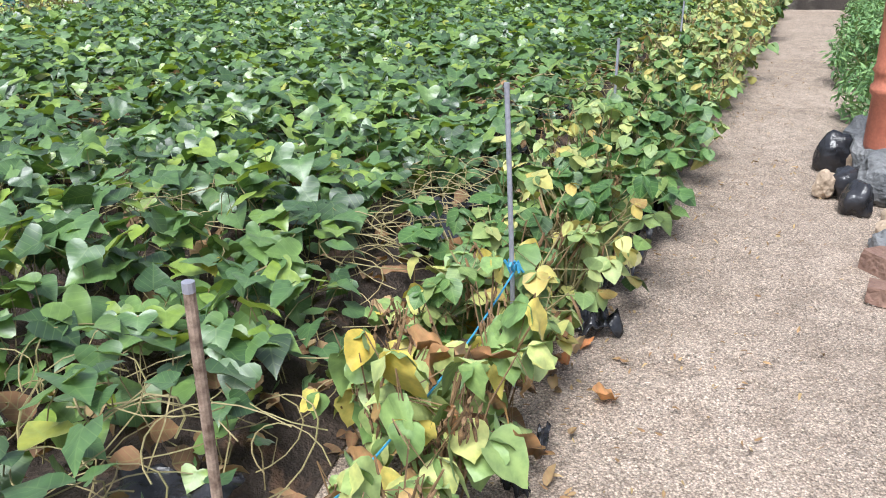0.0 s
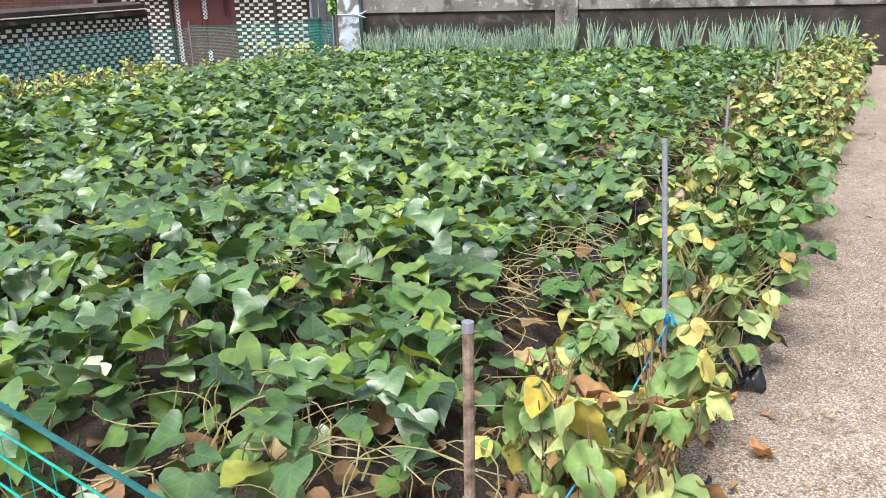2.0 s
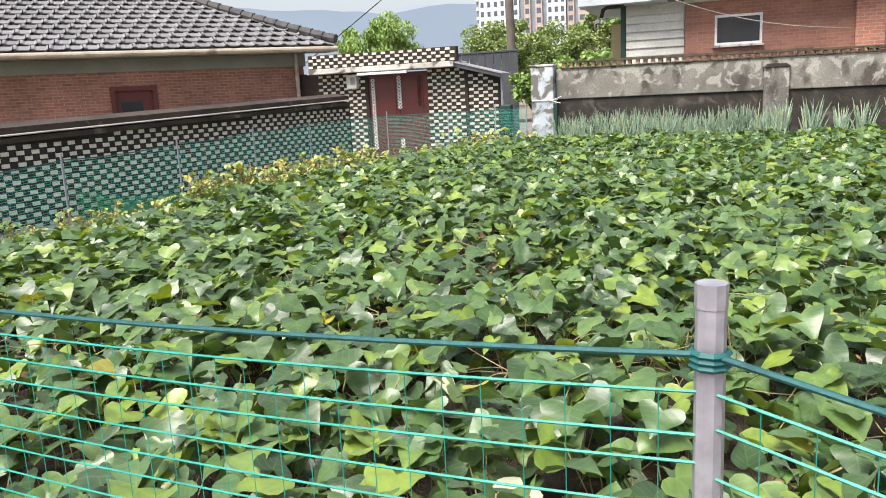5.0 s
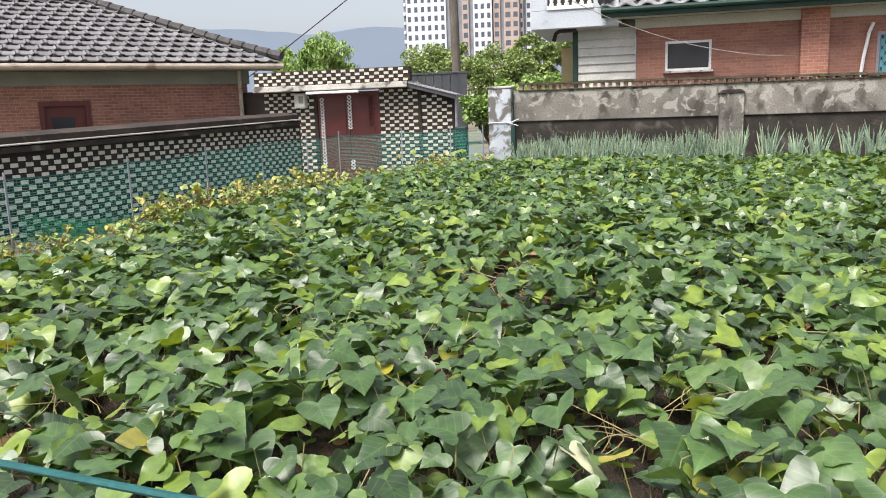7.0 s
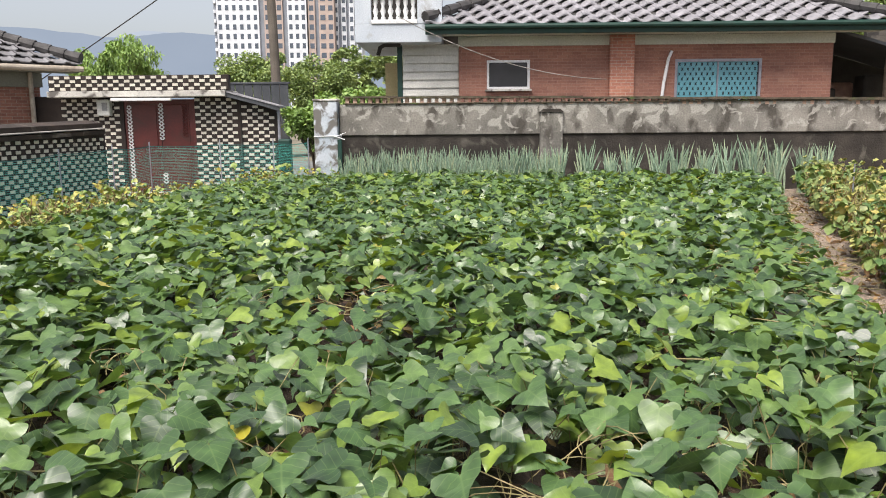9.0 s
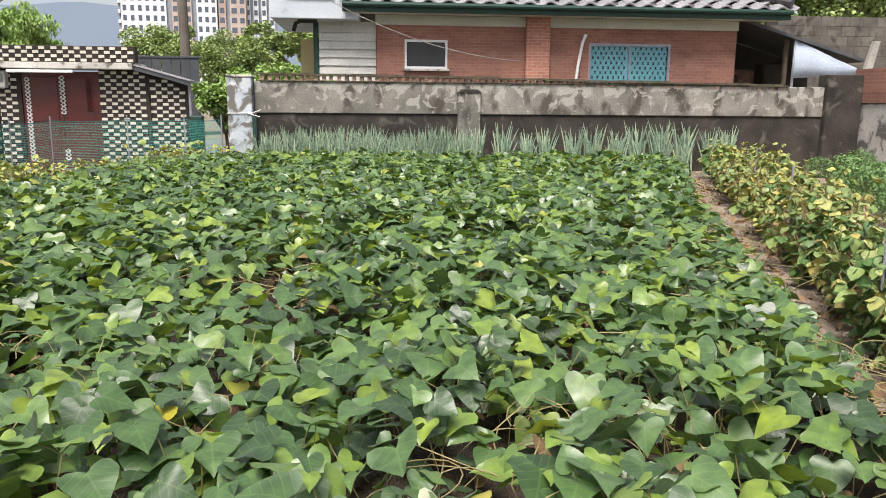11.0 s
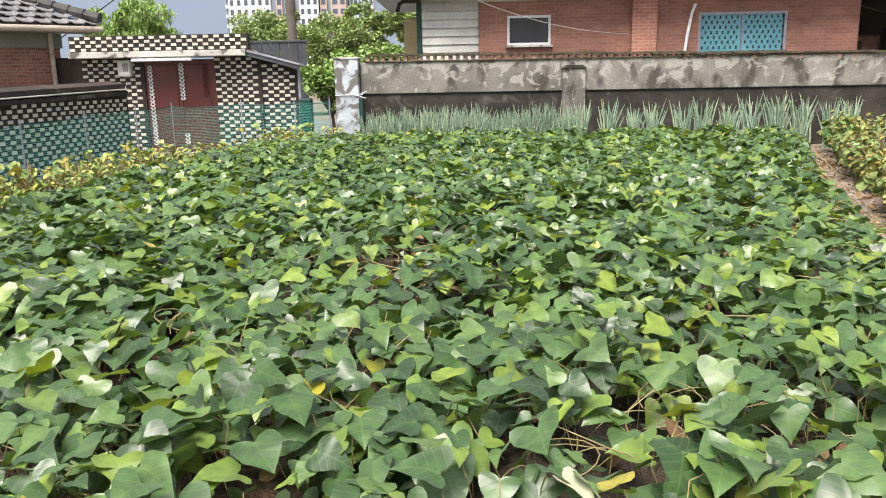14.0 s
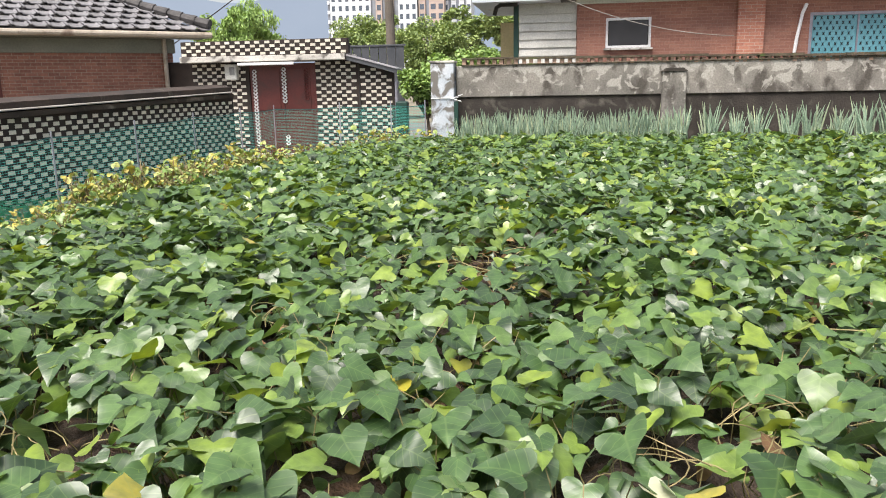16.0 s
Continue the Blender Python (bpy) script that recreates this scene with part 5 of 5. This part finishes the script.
withered_one_mat = leaf_shader("withered_bean_leaf", [(0, (0.13, 0.060, 0.028)), (0.5, (0.28, 0.14, 0.06)), (1, (0.42, 0.28, 0.12))], 0.8, by_object=True, vein_amount=0.1, mottle=4.0)
def crumpled(mat, fold, bow, wide, amount):
    v, f, uv = leaf_arrays(OVAL_FINE, rng, np.zeros((1, 3)), np.ones(1), np.zeros(1), np.zeros(1), np.zeros(1), fold, bow, wide)
    off = rng.uniform(0, 50)
    v[:, 2] += amount * np.array([noise.noise(Vector((p[0] * 3.2 + off, p[1] * 3.2, 1.0))) for p in v])
    v[:, 0] += amount * 0.5 * np.array([noise.noise(Vector((p[0] * 3.2, p[1] * 3.2 + off, 7.0))) for p in v])
    return leaf_mesh("leaf", (v, f, uv), mat)


BEAN_KINDS = [crumpled(bean_one_mat, (-0.2, 0.7), (-0.9, 0.2), (1.0, 1.3), 0.16) for k in range(11)]
BEAN_KINDS += [crumpled(withered_one_mat, (0.9, 1.8), (-1.4, 1.0), (0.4, 0.65), 0.5) for k in range(3)]
HERO = [bean_plant(700 + k, bean_pale, 0.46, 22, 34, "yellowing bean plant with curled leaves and dry brown pods", 0.2, BEAN_KINDS, (0.065, 0.125)) for k in range(3)]
PALE_L = [bean_plant(300 + k, bean_left, 0.46, 38, 10, "yellowing bean plant along the green net fence", 0.26, size=(0.042, 0.08)) for k in range(3)]
ROW_Y = [0.4, 1.2, 2.0, 2.6, 3.6, 6.2, 9.0, 11.5, 14.3]
ROW_X = [1.60, 1.86, 2.10, 2.30, 2.70, 3.65, 4.72, 5.60, 6.65]
used = set()


def plant_at(options, x, y, s, yaw):
    fresh = [o for o in options if o.name not in used]
    src = fresh[0] if fresh else options[int(rng.integers(0, len(options)))]
    if src.name not in used:
        used.add(src.name)
        src.matrix_basis = pose(x, y, 0.03, 0, 0, yaw) @ Matrix.Scale(s, 4)
        return src
    return copy_thing_scaled(src, x, y, s, yaw)


def copy_thing_scaled(src, x, y, s, yaw):
    ob = copy_thing(src, pose(x, y, 0.03, 0, 0, yaw))
    ob.scale = (s, s, s)
    return ob


y = 0.85
while y < 14.2:
    xc = np.interp(y, ROW_Y, ROW_X)
    for off in ((-0.13, 0.13) if y < 2.3 else (-0.15, 0.02, 0.20) if y < 6 else (-0.24, -0.02, 0.2)):
        px = xc + off + rng.normal(0, 0.04)
        py = y + rng.normal(0, 0.06)
        pale = 0.95 if y < 2.0 else (0.42 if off < 0 else 0.15) if y < 6 else 0.8
        if in_gap(px, py) or y < 2.0 and off < 0 and rng.uniform() < 0.35:
            continue
        plant_at(HERO if y < 2.4 and rng.uniform() < 0.85 else PALE if rng.uniform() < pale else GREEN, px, py, rng.uniform(0.75, 1.05) * (1.0 if y < 6 else 1.12), rng.uniform(0, 360))
    y += 0.27
for k in range(84):
    q = (k // 2) / 41
    y = 4.5 + 10.3 * q
    plant_at(PALE_L, np.interp(y, [4.5, 7.5, 9.0, 13.5, 14.9], [-4.8, -4.8, -4.6, -4.25, -3.2]) + (0.25 if k % 2 else -0.12) + rng.normal(0, 0.12), y, rng.uniform(0.8, 1.2) * (0.65 if 11.5 < y < 14.2 or y < 7.6 else 1.0), rng.uniform(0, 360))
for k in range(8):
    plant_at(PALE_L, -3.2 + 0.22 * k + rng.normal(0, 0.1), 14.75 + rng.normal(0, 0.12), rng.uniform(0.8, 1.1), rng.uniform(0, 360))

# ---------------- onions along the wall ----------------
def onion_clump(seed, n, h, r0, label):
    r = np.random.default_rng(seed)
    t = thing("onion_clump", pose(0, 0, 0), label, "onion", "onions along the wall")
    chunks = []
    for k in range(n):
        a, ln = r.uniform(0, 6.28), h * r.uniform(0.6, 1.05)
        out = r.uniform(0.05, 0.30) * ln
        b0 = np.array([r.normal(0, r0), r.normal(0, r0 * 0.7), 0.0])
        kink = r.uniform(-0.1, 0.3)
        ring = []
        for j, q in enumerate((0, 0.3, 0.6, 0.85, 1.0)):
            c = b0 + np.array([math.cos(a) * out * q ** 1.7, math.sin(a) * out * q ** 1.7, ln * (q - kink * q ** 3 * 0.3)])
            w = (0.012, 0.016, 0.014, 0.009, 0.002)[j] * (1.25 if r0 < 0.06 else 0.8)
            for i in range(4):
                ring.append(c + w * np.array([math.cos(i * math.pi / 2), math.sin(i * math.pi / 2), 0]))
        f = []
        for j in range(4):
            for i in range(4):
                p, q2 = j * 4 + i, j * 4 + (i + 1) % 4
                f += [(p, q2, q2 + 4), (p, q2 + 4, p + 4)]
        chunks.append((np.array(ring), np.array(f), np.array([(0.5, j / 4 * 0.05) for j in range(5) for i in range(4)])))
    leaf_part("foliage", joined(chunks), onion_mat, t, kind="stuff")
    return t


FINE = [onion_clump(400 + k, 30, 0.80, 0.10, "clump of fine grey-green onion leaves in front of the wall") for k in range(4)]
BOLD = [onion_clump(500 + k, 40, 0.88, 0.058, "upright clump of thick blue-green spring onion leaves") for k in range(4)]
x = -1.75
while x < 7.0:
    for row in (0, 1):
        opts = FINE if x < 1.9 else BOLD
        if opts is BOLD and row == 1:
            continue
        src = opts[int(rng.integers(0, 4))]
        q = (x + rng.normal(0, 0.04) + 0.1 * row, 14.62 + 0.28 * row + rng.normal(0, 0.04))
        s = rng.uniform(0.9, 1.12)
        if src.name not in used:
            used.add(src.name)
            src.matrix_basis = pose(*q, 0, 0, 0, rng.uniform(0, 360)) @ Matrix.Scale(s, 4)
        else:
            ob = copy_thing(src, pose(*q, 0, 0, 0, rng.uniform(0, 360)))
            ob.scale = (s, s, s)
    x += 0.20 if x < 1.9 else 0.43

# ---------------- herbs across the path ----------------
def herb_bush(seed):
    r = np.random.default_rng(seed)
    t = thing("herb_bush", pose(0, 0, 0), "low feathery green herb bush beside the path", "herb bush", "herbs across the path")
    n = 900
    d = r.normal(0, 1, (n, 3))
    d /= np.linalg.norm(d, axis=1)[:, None]
    at = d * (r.uniform(0.5, 1, n) ** 0.6)[:, None] * np.array([0.38, 0.38, 0.30]) + np.array([0, 0, 0.27])
    at[:, 2] = np.maximum(at[:, 2], 0.03)
    bm = bmesh.new()
    for k in range(14):
        q = at[k * 60]
        tube(bm, [(0, 0, 0), (q[0] * 0.5, q[1] * 0.5, q[2] * 0.7), tuple(q)], 0.003, 4, False)
    part("stalk", bm, vine_mat, t)
    leaf_part("foliage", leaf_arrays(SLIM, r, at, r.uniform(0.04, 0.09, n), r.uniform(0, 6.28, n), r.normal(0.1, 0.6, n), r.normal(0, 0.5, n)), herb_mat, t)
    return t


HERB = [herb_bush(600 + k) for k in range(3)]
for k in range(44):
    y = 5.4 + 9.0 * (k // 3) / 15
    src = HERB[k % 3]
    q = (4.95 + 0.36 * (y - 5.4) + 0.55 * (k % 3) + (0.3 if y > 9 else 0.0) + rng.normal(0, 0.1), y + rng.normal(0, 0.15))
    s = rng.uniform(0.85, 1.2) * (0.8 if y > 9 else 1.0)
    if src.name not in used:
        used.add(src.name)
        src.matrix_basis = pose(*q, 0, 0, 0, rng.uniform(0, 360)) @ Matrix.Scale(s, 4)
    else:
        ob = copy_thing(src, pose(*q, 0, 0, 0, rng.uniform(0, 360)))
        ob.scale = (s, s, s)

# ---------------- nets, stakes and ropes ----------------
def netting(a, b, z_top, z_bottom, rows, drop, thick, cols=0, z_end=None):
    z_end = z_top if z_end is None else z_end
    bm = bmesh.new()
    for k in range(rows):
        q = k / (rows - 1)
        w = 0.004 * math.sin(2.3 * k)
        pts = sag((a[0], a[1], z_top + (z_bottom - z_top) * q + w), (b[0], b[1], z_end + (z_bottom - z_end) * q - w), drop * (1 - 0.4 * k / rows), 14)
        tube(bm, pts, thick, 4, False)
    for k in range(1, cols):
        q = k / cols
        x, y = a[0] + (b[0] - a[0]) * q, a[1] + (b[1] - a[1]) * q
        tube(bm, [(x, y, z_top + (z_end - z_top) * q - 4 * drop * q * (1 - q)), (x, y, z_bottom)], thick * 0.35, 3, False)
    return bm


net = thing("garden_net", pose(0, 0, 0), "green nylon net strung along a dark teal rope on steel posts", "net")
corners = [(-0.75, 0.64, 1.19), (1.05, 0.425, 1.18), (2.75, -0.36, 1.08), (4.2, -1.0, 1.1)]
for (ax, ay, az_), (bx, by, bz) in zip(corners, corners[1:]):
    part("top_rope", pipe(sag((ax, ay, az_), (bx, by, bz), 0.035, 16), 0.0022, 6), rope_mat, net)
    part("netting", netting((ax, ay), (bx, by), az_ - 0.024, 0.12, 42, 0.035, 0.0012, 60, bz - 0.024), green_net_mat, net)


def stake(x, y, top, r, mat, label, lean=(0, 0)):
    t = thing("garden_stake", pose(x, y, 0), label, "stake")
    part("shaft", pipe([(0, 0, -0.05), (lean[0] * 0.5, lean[1] * 0.5, top * 0.5), (lean[0], lean[1], top)], r, 10), mat, t, smooth=False)
    part("cap", pipe([(lean[0], lean[1], top - 0.012), (lean[0], lean[1], top + 0.003)], r * 1.06, 10), metal_mat, t)
    return t


p0 = stake(1.05, 0.43, 1.22, 0.0092, metal_mat, "grey painted steel net post with a capped top")
bm = bmesh.new()
for k in range(3):
    pts = [(0.0108 * math.cos(q), 0.0108 * math.sin(q), 1.172 + 0.004 * k) for q in np.linspace(0, 6.28, 10)]
    tube(bm, pts, 0.0024, 4)
part("rope_knot", bm, rope_mat, p0, "rope wound round the post")
stake(-0.75, 0.64, 1.22, 0.0092, metal_mat, "grey painted steel net post at the bed corner")
stake(2.75, -0.36, 1.12, 0.0092, metal_mat, "grey painted steel net post by the path")
stake(4.2, -1.0, 1.14, 0.0092, metal_mat, "grey painted steel net post by the path")
stake(1.79, 0.78, 0.94, 0.0085, rust_mat, "short rusty steel stake among the leaves", (0, 0.0))
s2 = stake(2.27, 2.05, 0.97, 0.0078, metal_mat, "thin grey stake with a blue rope knot", (-0.06, 0.03))
bm = bmesh.new()
for k in range(6):
    a = k * 1.05
    pts = [(0.03 * math.cos(a) * q - 0.02, 0.03 * math.sin(a) * q + 0.01, 0.42 + 0.02 * math.sin(5 * q + k)) for q in (0, 0.4, 0.7, 1)]
    tube(bm, pts, 0.0045, 5)
part("rope_knot", bm, blue_rope_mat, s2, "frayed blue rope knot")
stake(2.86, 4.43, 0.80, 0.008, metal_mat, "thin grey stake among the bean plants", (-0.01, 0))
stake(3.75, 7.0, 0.80, 0.008, metal_mat, "thin grey stake among the bean plants")
stake(4.75, 9.6, 0.80, 0.008, metal_mat, "thin grey stake among the bean plants")
br = thing("blue_rope", pose(0, 0, 0), "blue rope strung low through the bean plants", "rope")
part("strand", pipe(sag((1.72, 0.75, 0.34), (2.25, 2.06, 0.40), 0.085, 12), 0.0032, 6), blue_rope_mat, br)

# green net fence before the patterned wall
nf = thing("net_fence", pose(0, 0, 0), "sagging green net fence on thin posts before the patterned wall", "fence")
fpts = [(-4.9, 4.0), (-5.15, 6.0), (-5.4, 8.1), (-5.65, 10.2), (-5.85, 12.3), (-5.78, 14.0), (-5.5, 14.95), (-4.4, 15.65), (-3.35, 15.6), (-2.6, 15.2)]
for k, (p, q) in enumerate(zip(fpts, fpts[1:])):
    zt = 0.83 + 0.012 * k
    part("netting", netting(p, q, zt, -0.10, 36, 0.02, 0.0019, 40), fence_net_mat, nf)
    part("top_rope", pipe(sag((*p, zt + 0.01), (*q, zt + 0.02), 0.03, 10), 0.006, 5), rope_mat, nf)
for k, p in enumerate(fpts):
    part("post", pipe([(*p, -0.2), (p[0], p[1], 0.90 + 0.015 * k)], 0.012, 6), metal_mat, nf)
for k in range(3):
    part("net_fold", netting((-5.12 + 0.05 * k, 6.1 + 0.2 * k), (-5.30 + 0.05 * k, 8.0 - 0.15 * k), 0.52 - 0.08 * k, 0.0, 26, 0.05, 0.0026, 46, 0.26 - 0.04 * k), net_fold_mat, nf, "spare green net bunched along the fence foot")
# solid block added in place of a dense piece of green net
gbx = thing("green_bin", pose(-3.18, 15.9, 0), "dark green block standing in for part of the green net", "crate")
part("body", one_box(-0.12, 0.12, -0.1, 0.1, 0.03, 1.0, 0.03), green_paint, gbx)

# ---------------- stones, pipe and scraps by the path ----------------
def rock(name, x, y, z, sx, sy, sz, seed, mat, label, category="stone"):
    bm = bmesh.new()
    bmesh.ops.create_icosphere(bm, subdivisions=3, radius=1.0)
    for v in bm.verts:
        k = 1 + 0.42 * noise.noise(v.co * 1.3 + Vector((seed * 7.1, 0, 0))) + 0.16 * noise.noise(v.co * 3.1 + Vector((0, seed * 3.3, 0))) + (0.0 if mat is film_mat else 0.06) * noise.noise(v.co * 7 + Vector((0, 0, seed)))
        v.co = Vector((max(-0.95, min(0.95, v.co.x * k)) * sx, max(-0.95, min(0.95, v.co.y * k)) * sy, max(-0.7, v.co.z * k) * sz))
    if category == "brick":
        for v in bm.verts:
            v.co = Vector((max(-0.55 * sx, min(0.5 * sx, v.co.x)) * 1.5, max(-0.5 * sy, min(0.55 * sy, v.co.y)) * 1.5, max(-0.5 * sz, min(0.5 * sz, v.co.z)) * 1.5))
    lowest = min(v.co.z for v in bm.verts)
    ob = put(name, bm, mat, m=pose(x, y, z - lowest, 0, 0, seed * 37), smooth=mat is film_mat)
    return tagged(ob, label, category)


rock("wrapped_stone", 4.23, 4.62, 0.0, 0.085, 0.12, 0.15, 2, film_mat, "tall stone wrapped in wet black plastic film", "stone")
rock("stone", 4.31, 4.50, 0.0, 0.05, 0.05, 0.11, 1, tan_rock_mat, "rounded tan stone wedged in the heap beside the path")
rock("wrapped_stone", 4.11, 4.13, 0.0, 0.10, 0.085, 0.10, 12, film_mat, "stone half wrapped in wet black plastic film", "stone")
rock("stone", 4.00, 4.12, 0.0, 0.055, 0.07, 0.085, 13, tan_rock_mat, "tan stone poking out of black film")
rock("wrapped_stone", 4.06, 3.86, 0.0, 0.085, 0.11, 0.10, 14, film_mat, "stone wrapped in torn black plastic film", "stone")
rock("stone", 4.40, 4.68, 0.0, 0.12, 0.13, 0.19, 15, rock_mat, "mossy grey stone at the back of the heap")
rock("stone", 4.36, 4.32, 0.0, 0.16, 0.16, 0.21, 3, rock_mat, "large rough grey stone at the foot of the clay pipe")
rock("stone", 4.24, 4.02, 0.0, 0.10, 0.12, 0.16, 16, rock_mat, "jagged grey stone in the low heap")
rock("stone", 4.46, 4.02, 0.0, 0.16, 0.15, 0.20, 18, rock_mat, "rough grey stone in the low heap")
rock("stone", 4.28, 3.74, 0.0, 0.13, 0.12, 0.13, 5, rock_mat, "grey stone in the low heap")
rock("stone", 4.13, 3.60, 0.0, 0.06, 0.05, 0.08, 17, tan_rock_mat, "pale cream stone leaning on the heap")
rock("stone", 4.05, 3.48, 0.0, 0.055, 0.05, 0.06, 6, tan_rock_mat, "pale cream stone beside the path")
rock("stone", 3.96, 3.30, 0.0, 0.09, 0.06, 0.065, 7, rock_mat, "smooth grey stone beside the path")
rock("broken_brick", 3.87, 3.04, 0.0, 0.12, 0.085, 0.065, 8, brown_rock_mat, "broken brown brick lying on the sandy path", "brick")
rock("broken_brick", 3.74, 2.77, 0.0, 0.085, 0.065, 0.05, 9, brown_rock_mat, "small brown brick fragment on the sandy path", "brick")


def film(name, x, y, z, w, l, seed, label, h=0.06):
    """Torn mulch film, crumpled."""
    bm = bmesh.new()
    n = 14
    grid = []
    for i in range(n + 1):
        row = []
        for j in range(n + 1):
            u, v = i / n - 0.5, j / n - 0.5
            e = 1 + 0.35 * noise.noise(Vector((u * 4, v * 4, seed)))
            row.append(bm.verts.new((u * w * e, v * l * e, h * (0.5 + noise.noise(Vector((u * 5, v * 5, seed + 9)))))))
        grid.append(row)
    for i in range(n):
        for j in range(n):
            bm.faces.new((grid[i][j], grid[i + 1][j], grid[i + 1][j + 1], grid[i][j + 1]))
    ob = put(name, bm, film_mat, m=pose(x, y, z, 0, 0, seed * 50 if w > 0.2 or l < 0.2 else -22), smooth=True)
    s = ob.modifiers.new("thick", "SOLIDIFY")
    s.thickness = 0.002
    return tagged(ob, label, "plastic film")


film("plastic_film", 2.56, 2.43, 0.02, 0.15, 0.14, 4, "torn black mulch film at the path edge", 0.08)
film("plastic_film", 2.74, 2.88, 0.06, 0.10, 0.40, 5, "torn black mulch film at the path edge", 0.10)
film("plastic_film", 2.95, 3.42, 0.07, 0.10, 0.40, 6, "torn black mulch film at the path edge", 0.10)
film("plastic_film", 2.34, 1.72, 0.015, 0.035, 0.11, 7, "scrap of black plastic film on the sand", 0.05)
film("plastic_film", 2.26, 1.53, 0.015, 0.035, 0.09, 8, "scrap of black plastic film on the sand", 0.05)
film("plastic_film", 1.46, 1.20, 0.15, 0.26, 0.30, 9, "wrinkled black mulch film on the ridge", 0.06)
film("plastic_film", 2.00, 3.40, 0.12, 0.22, 0.4, 10, "shiny black mulch film showing between the rows", 0.08)
film("plastic_film", 1.92, 2.95, 0.17, 0.22, 0.36, 11, "shiny black mulch film showing between the rows", 0.06)
film("plastic_film", 2.25, 4.4, 0.12, 0.2, 0.5, 12, "shiny black mulch film showing between the rows", 0.06)
film("plastic_film", 2.6, 5.5, 0.12, 0.2, 0.5, 13, "shiny black mulch film showing between the rows", 0.06)

cp = thing("clay_pipe", pose(4.37, 4.27, 0.24, 0, -4, 0), "upright ribbed terracotta-coloured pipe standing on the stone heap", "pipe")
prof = [(0.0, 0.13), (0.03, 0.135), (0.30, 0.125), (0.32, 0.14), (0.35, 0.14), (0.37, 0.125), (0.42, 0.125), (0.44, 0.138), (0.47, 0.125), (0.95, 0.12), (0.97, 0.135), (1.0, 0.13)]
part("body", pipe([(0, 0, z) for z, r in prof], [r for z, r in prof], 24), clay_mat, cp, smooth=True)

fallen_mat = leaf_shader("fallen_leaf", [(0, (0.36, 0.13, 0.05)), (1, (0.46, 0.22, 0.09))], 0.8, by_object=True, mottle=30.0)
# bits of straw and dry leaf on the path
for x, y, s, yaw in ((2.44, 2.15, 0.085, 40), (2.58, 1.98, 0.095, 120), (2.41, 2.39, 0.10, 200), (2.50, 2.30, 0.06, 300)):
    me = leaf_mesh("fallen_leaf", leaf_arrays(OVAL_FINE, rng, np.zeros((1, 3)), np.array([s]), np.zeros(1), np.zeros(1), np.zeros(1), (0.7, 1.3), (-0.5, 0.6), (0.6, 0.9)), fallen_mat)
    for v in me.vertices:
        v.co.z += s * 0.22 * noise.noise(v.co * (5 / s) + Vector((x, y, 0)))
    ob = new("fallen_leaf", me)
    low_z = min(v.co.z for v in me.vertices)
    ob.matrix_basis = pose(x, y, 0.006 - low_z, 0, 0, yaw)
    tagged(ob, "curled orange-brown bean leaf fallen on the sandy path", "leaf", "fallen leaves on the path")
n = 900
y = rng.uniform(0.8, 9.0, n)
left = np.interp(y, [0.5, 1.5, 2.4, 3.6, 6.5, 9.0], [1.9, 2.2, 2.55, 2.95, 3.9, 4.8])
x = left + np.abs(rng.normal(0, 0.55, n)) - 0.05
bits = leaf_arrays(SLIM, rng, np.stack([x, y, np.full(n, 0.022)], 1), rng.uniform(0.008, 0.035, n), rng.uniform(0, 6.28, n), rng.normal(0, 0.2, n), rng.normal(0, 0.3, n), (-0.3, 0.9), (-0.6, 0.6))
bit = new("path_litter", leaf_mesh("path_litter", bits, dry_mat))
tagged(bit, "small dry brown plant scraps strewn on the sandy path", "litter", kind="stuff")

# loose grit on the path
n = 34000
y = rng.uniform(0.7, 6.5, n) ** 1.0
left = np.interp(y, [0.5, 1.5, 2.4, 3.6, 6.5], [1.9, 2.2, 2.55, 2.95, 3.9])
x = left + rng.uniform(-0.1, 1.9, n)
s = rng.uniform(0.0016, 0.0048, n)
oct_v = np.array([(1, 0, 0), (-1, 0, 0), (0, 1, 0), (0, -1, 0), (0, 0, 0.7), (0, 0, -0.7)], float)
oct_f = np.array([(0, 2, 4), (2, 1, 4), (1, 3, 4), (3, 0, 4), (2, 0, 5), (1, 2, 5), (3, 1, 5), (0, 3, 5)])
jit = rng.uniform(0.6, 1.4, (n, 6, 1))
v = (oct_v[None] * jit * s[:, None, None] + np.stack([x, y, 0.006 + 0.0 * x], 1)[:, None, :]).reshape(-1, 3)
f = (oct_f[None] + (np.arange(n) * 6)[:, None, None]).reshape(-1, 3)
grit = new("path_grit", leaf_mesh("path_grit", (v, f, np.zeros((len(v), 2))), pebble_mat))
tagged(grit, "loose pale grit scattered over the sandy path", "gravel", kind="stuff")
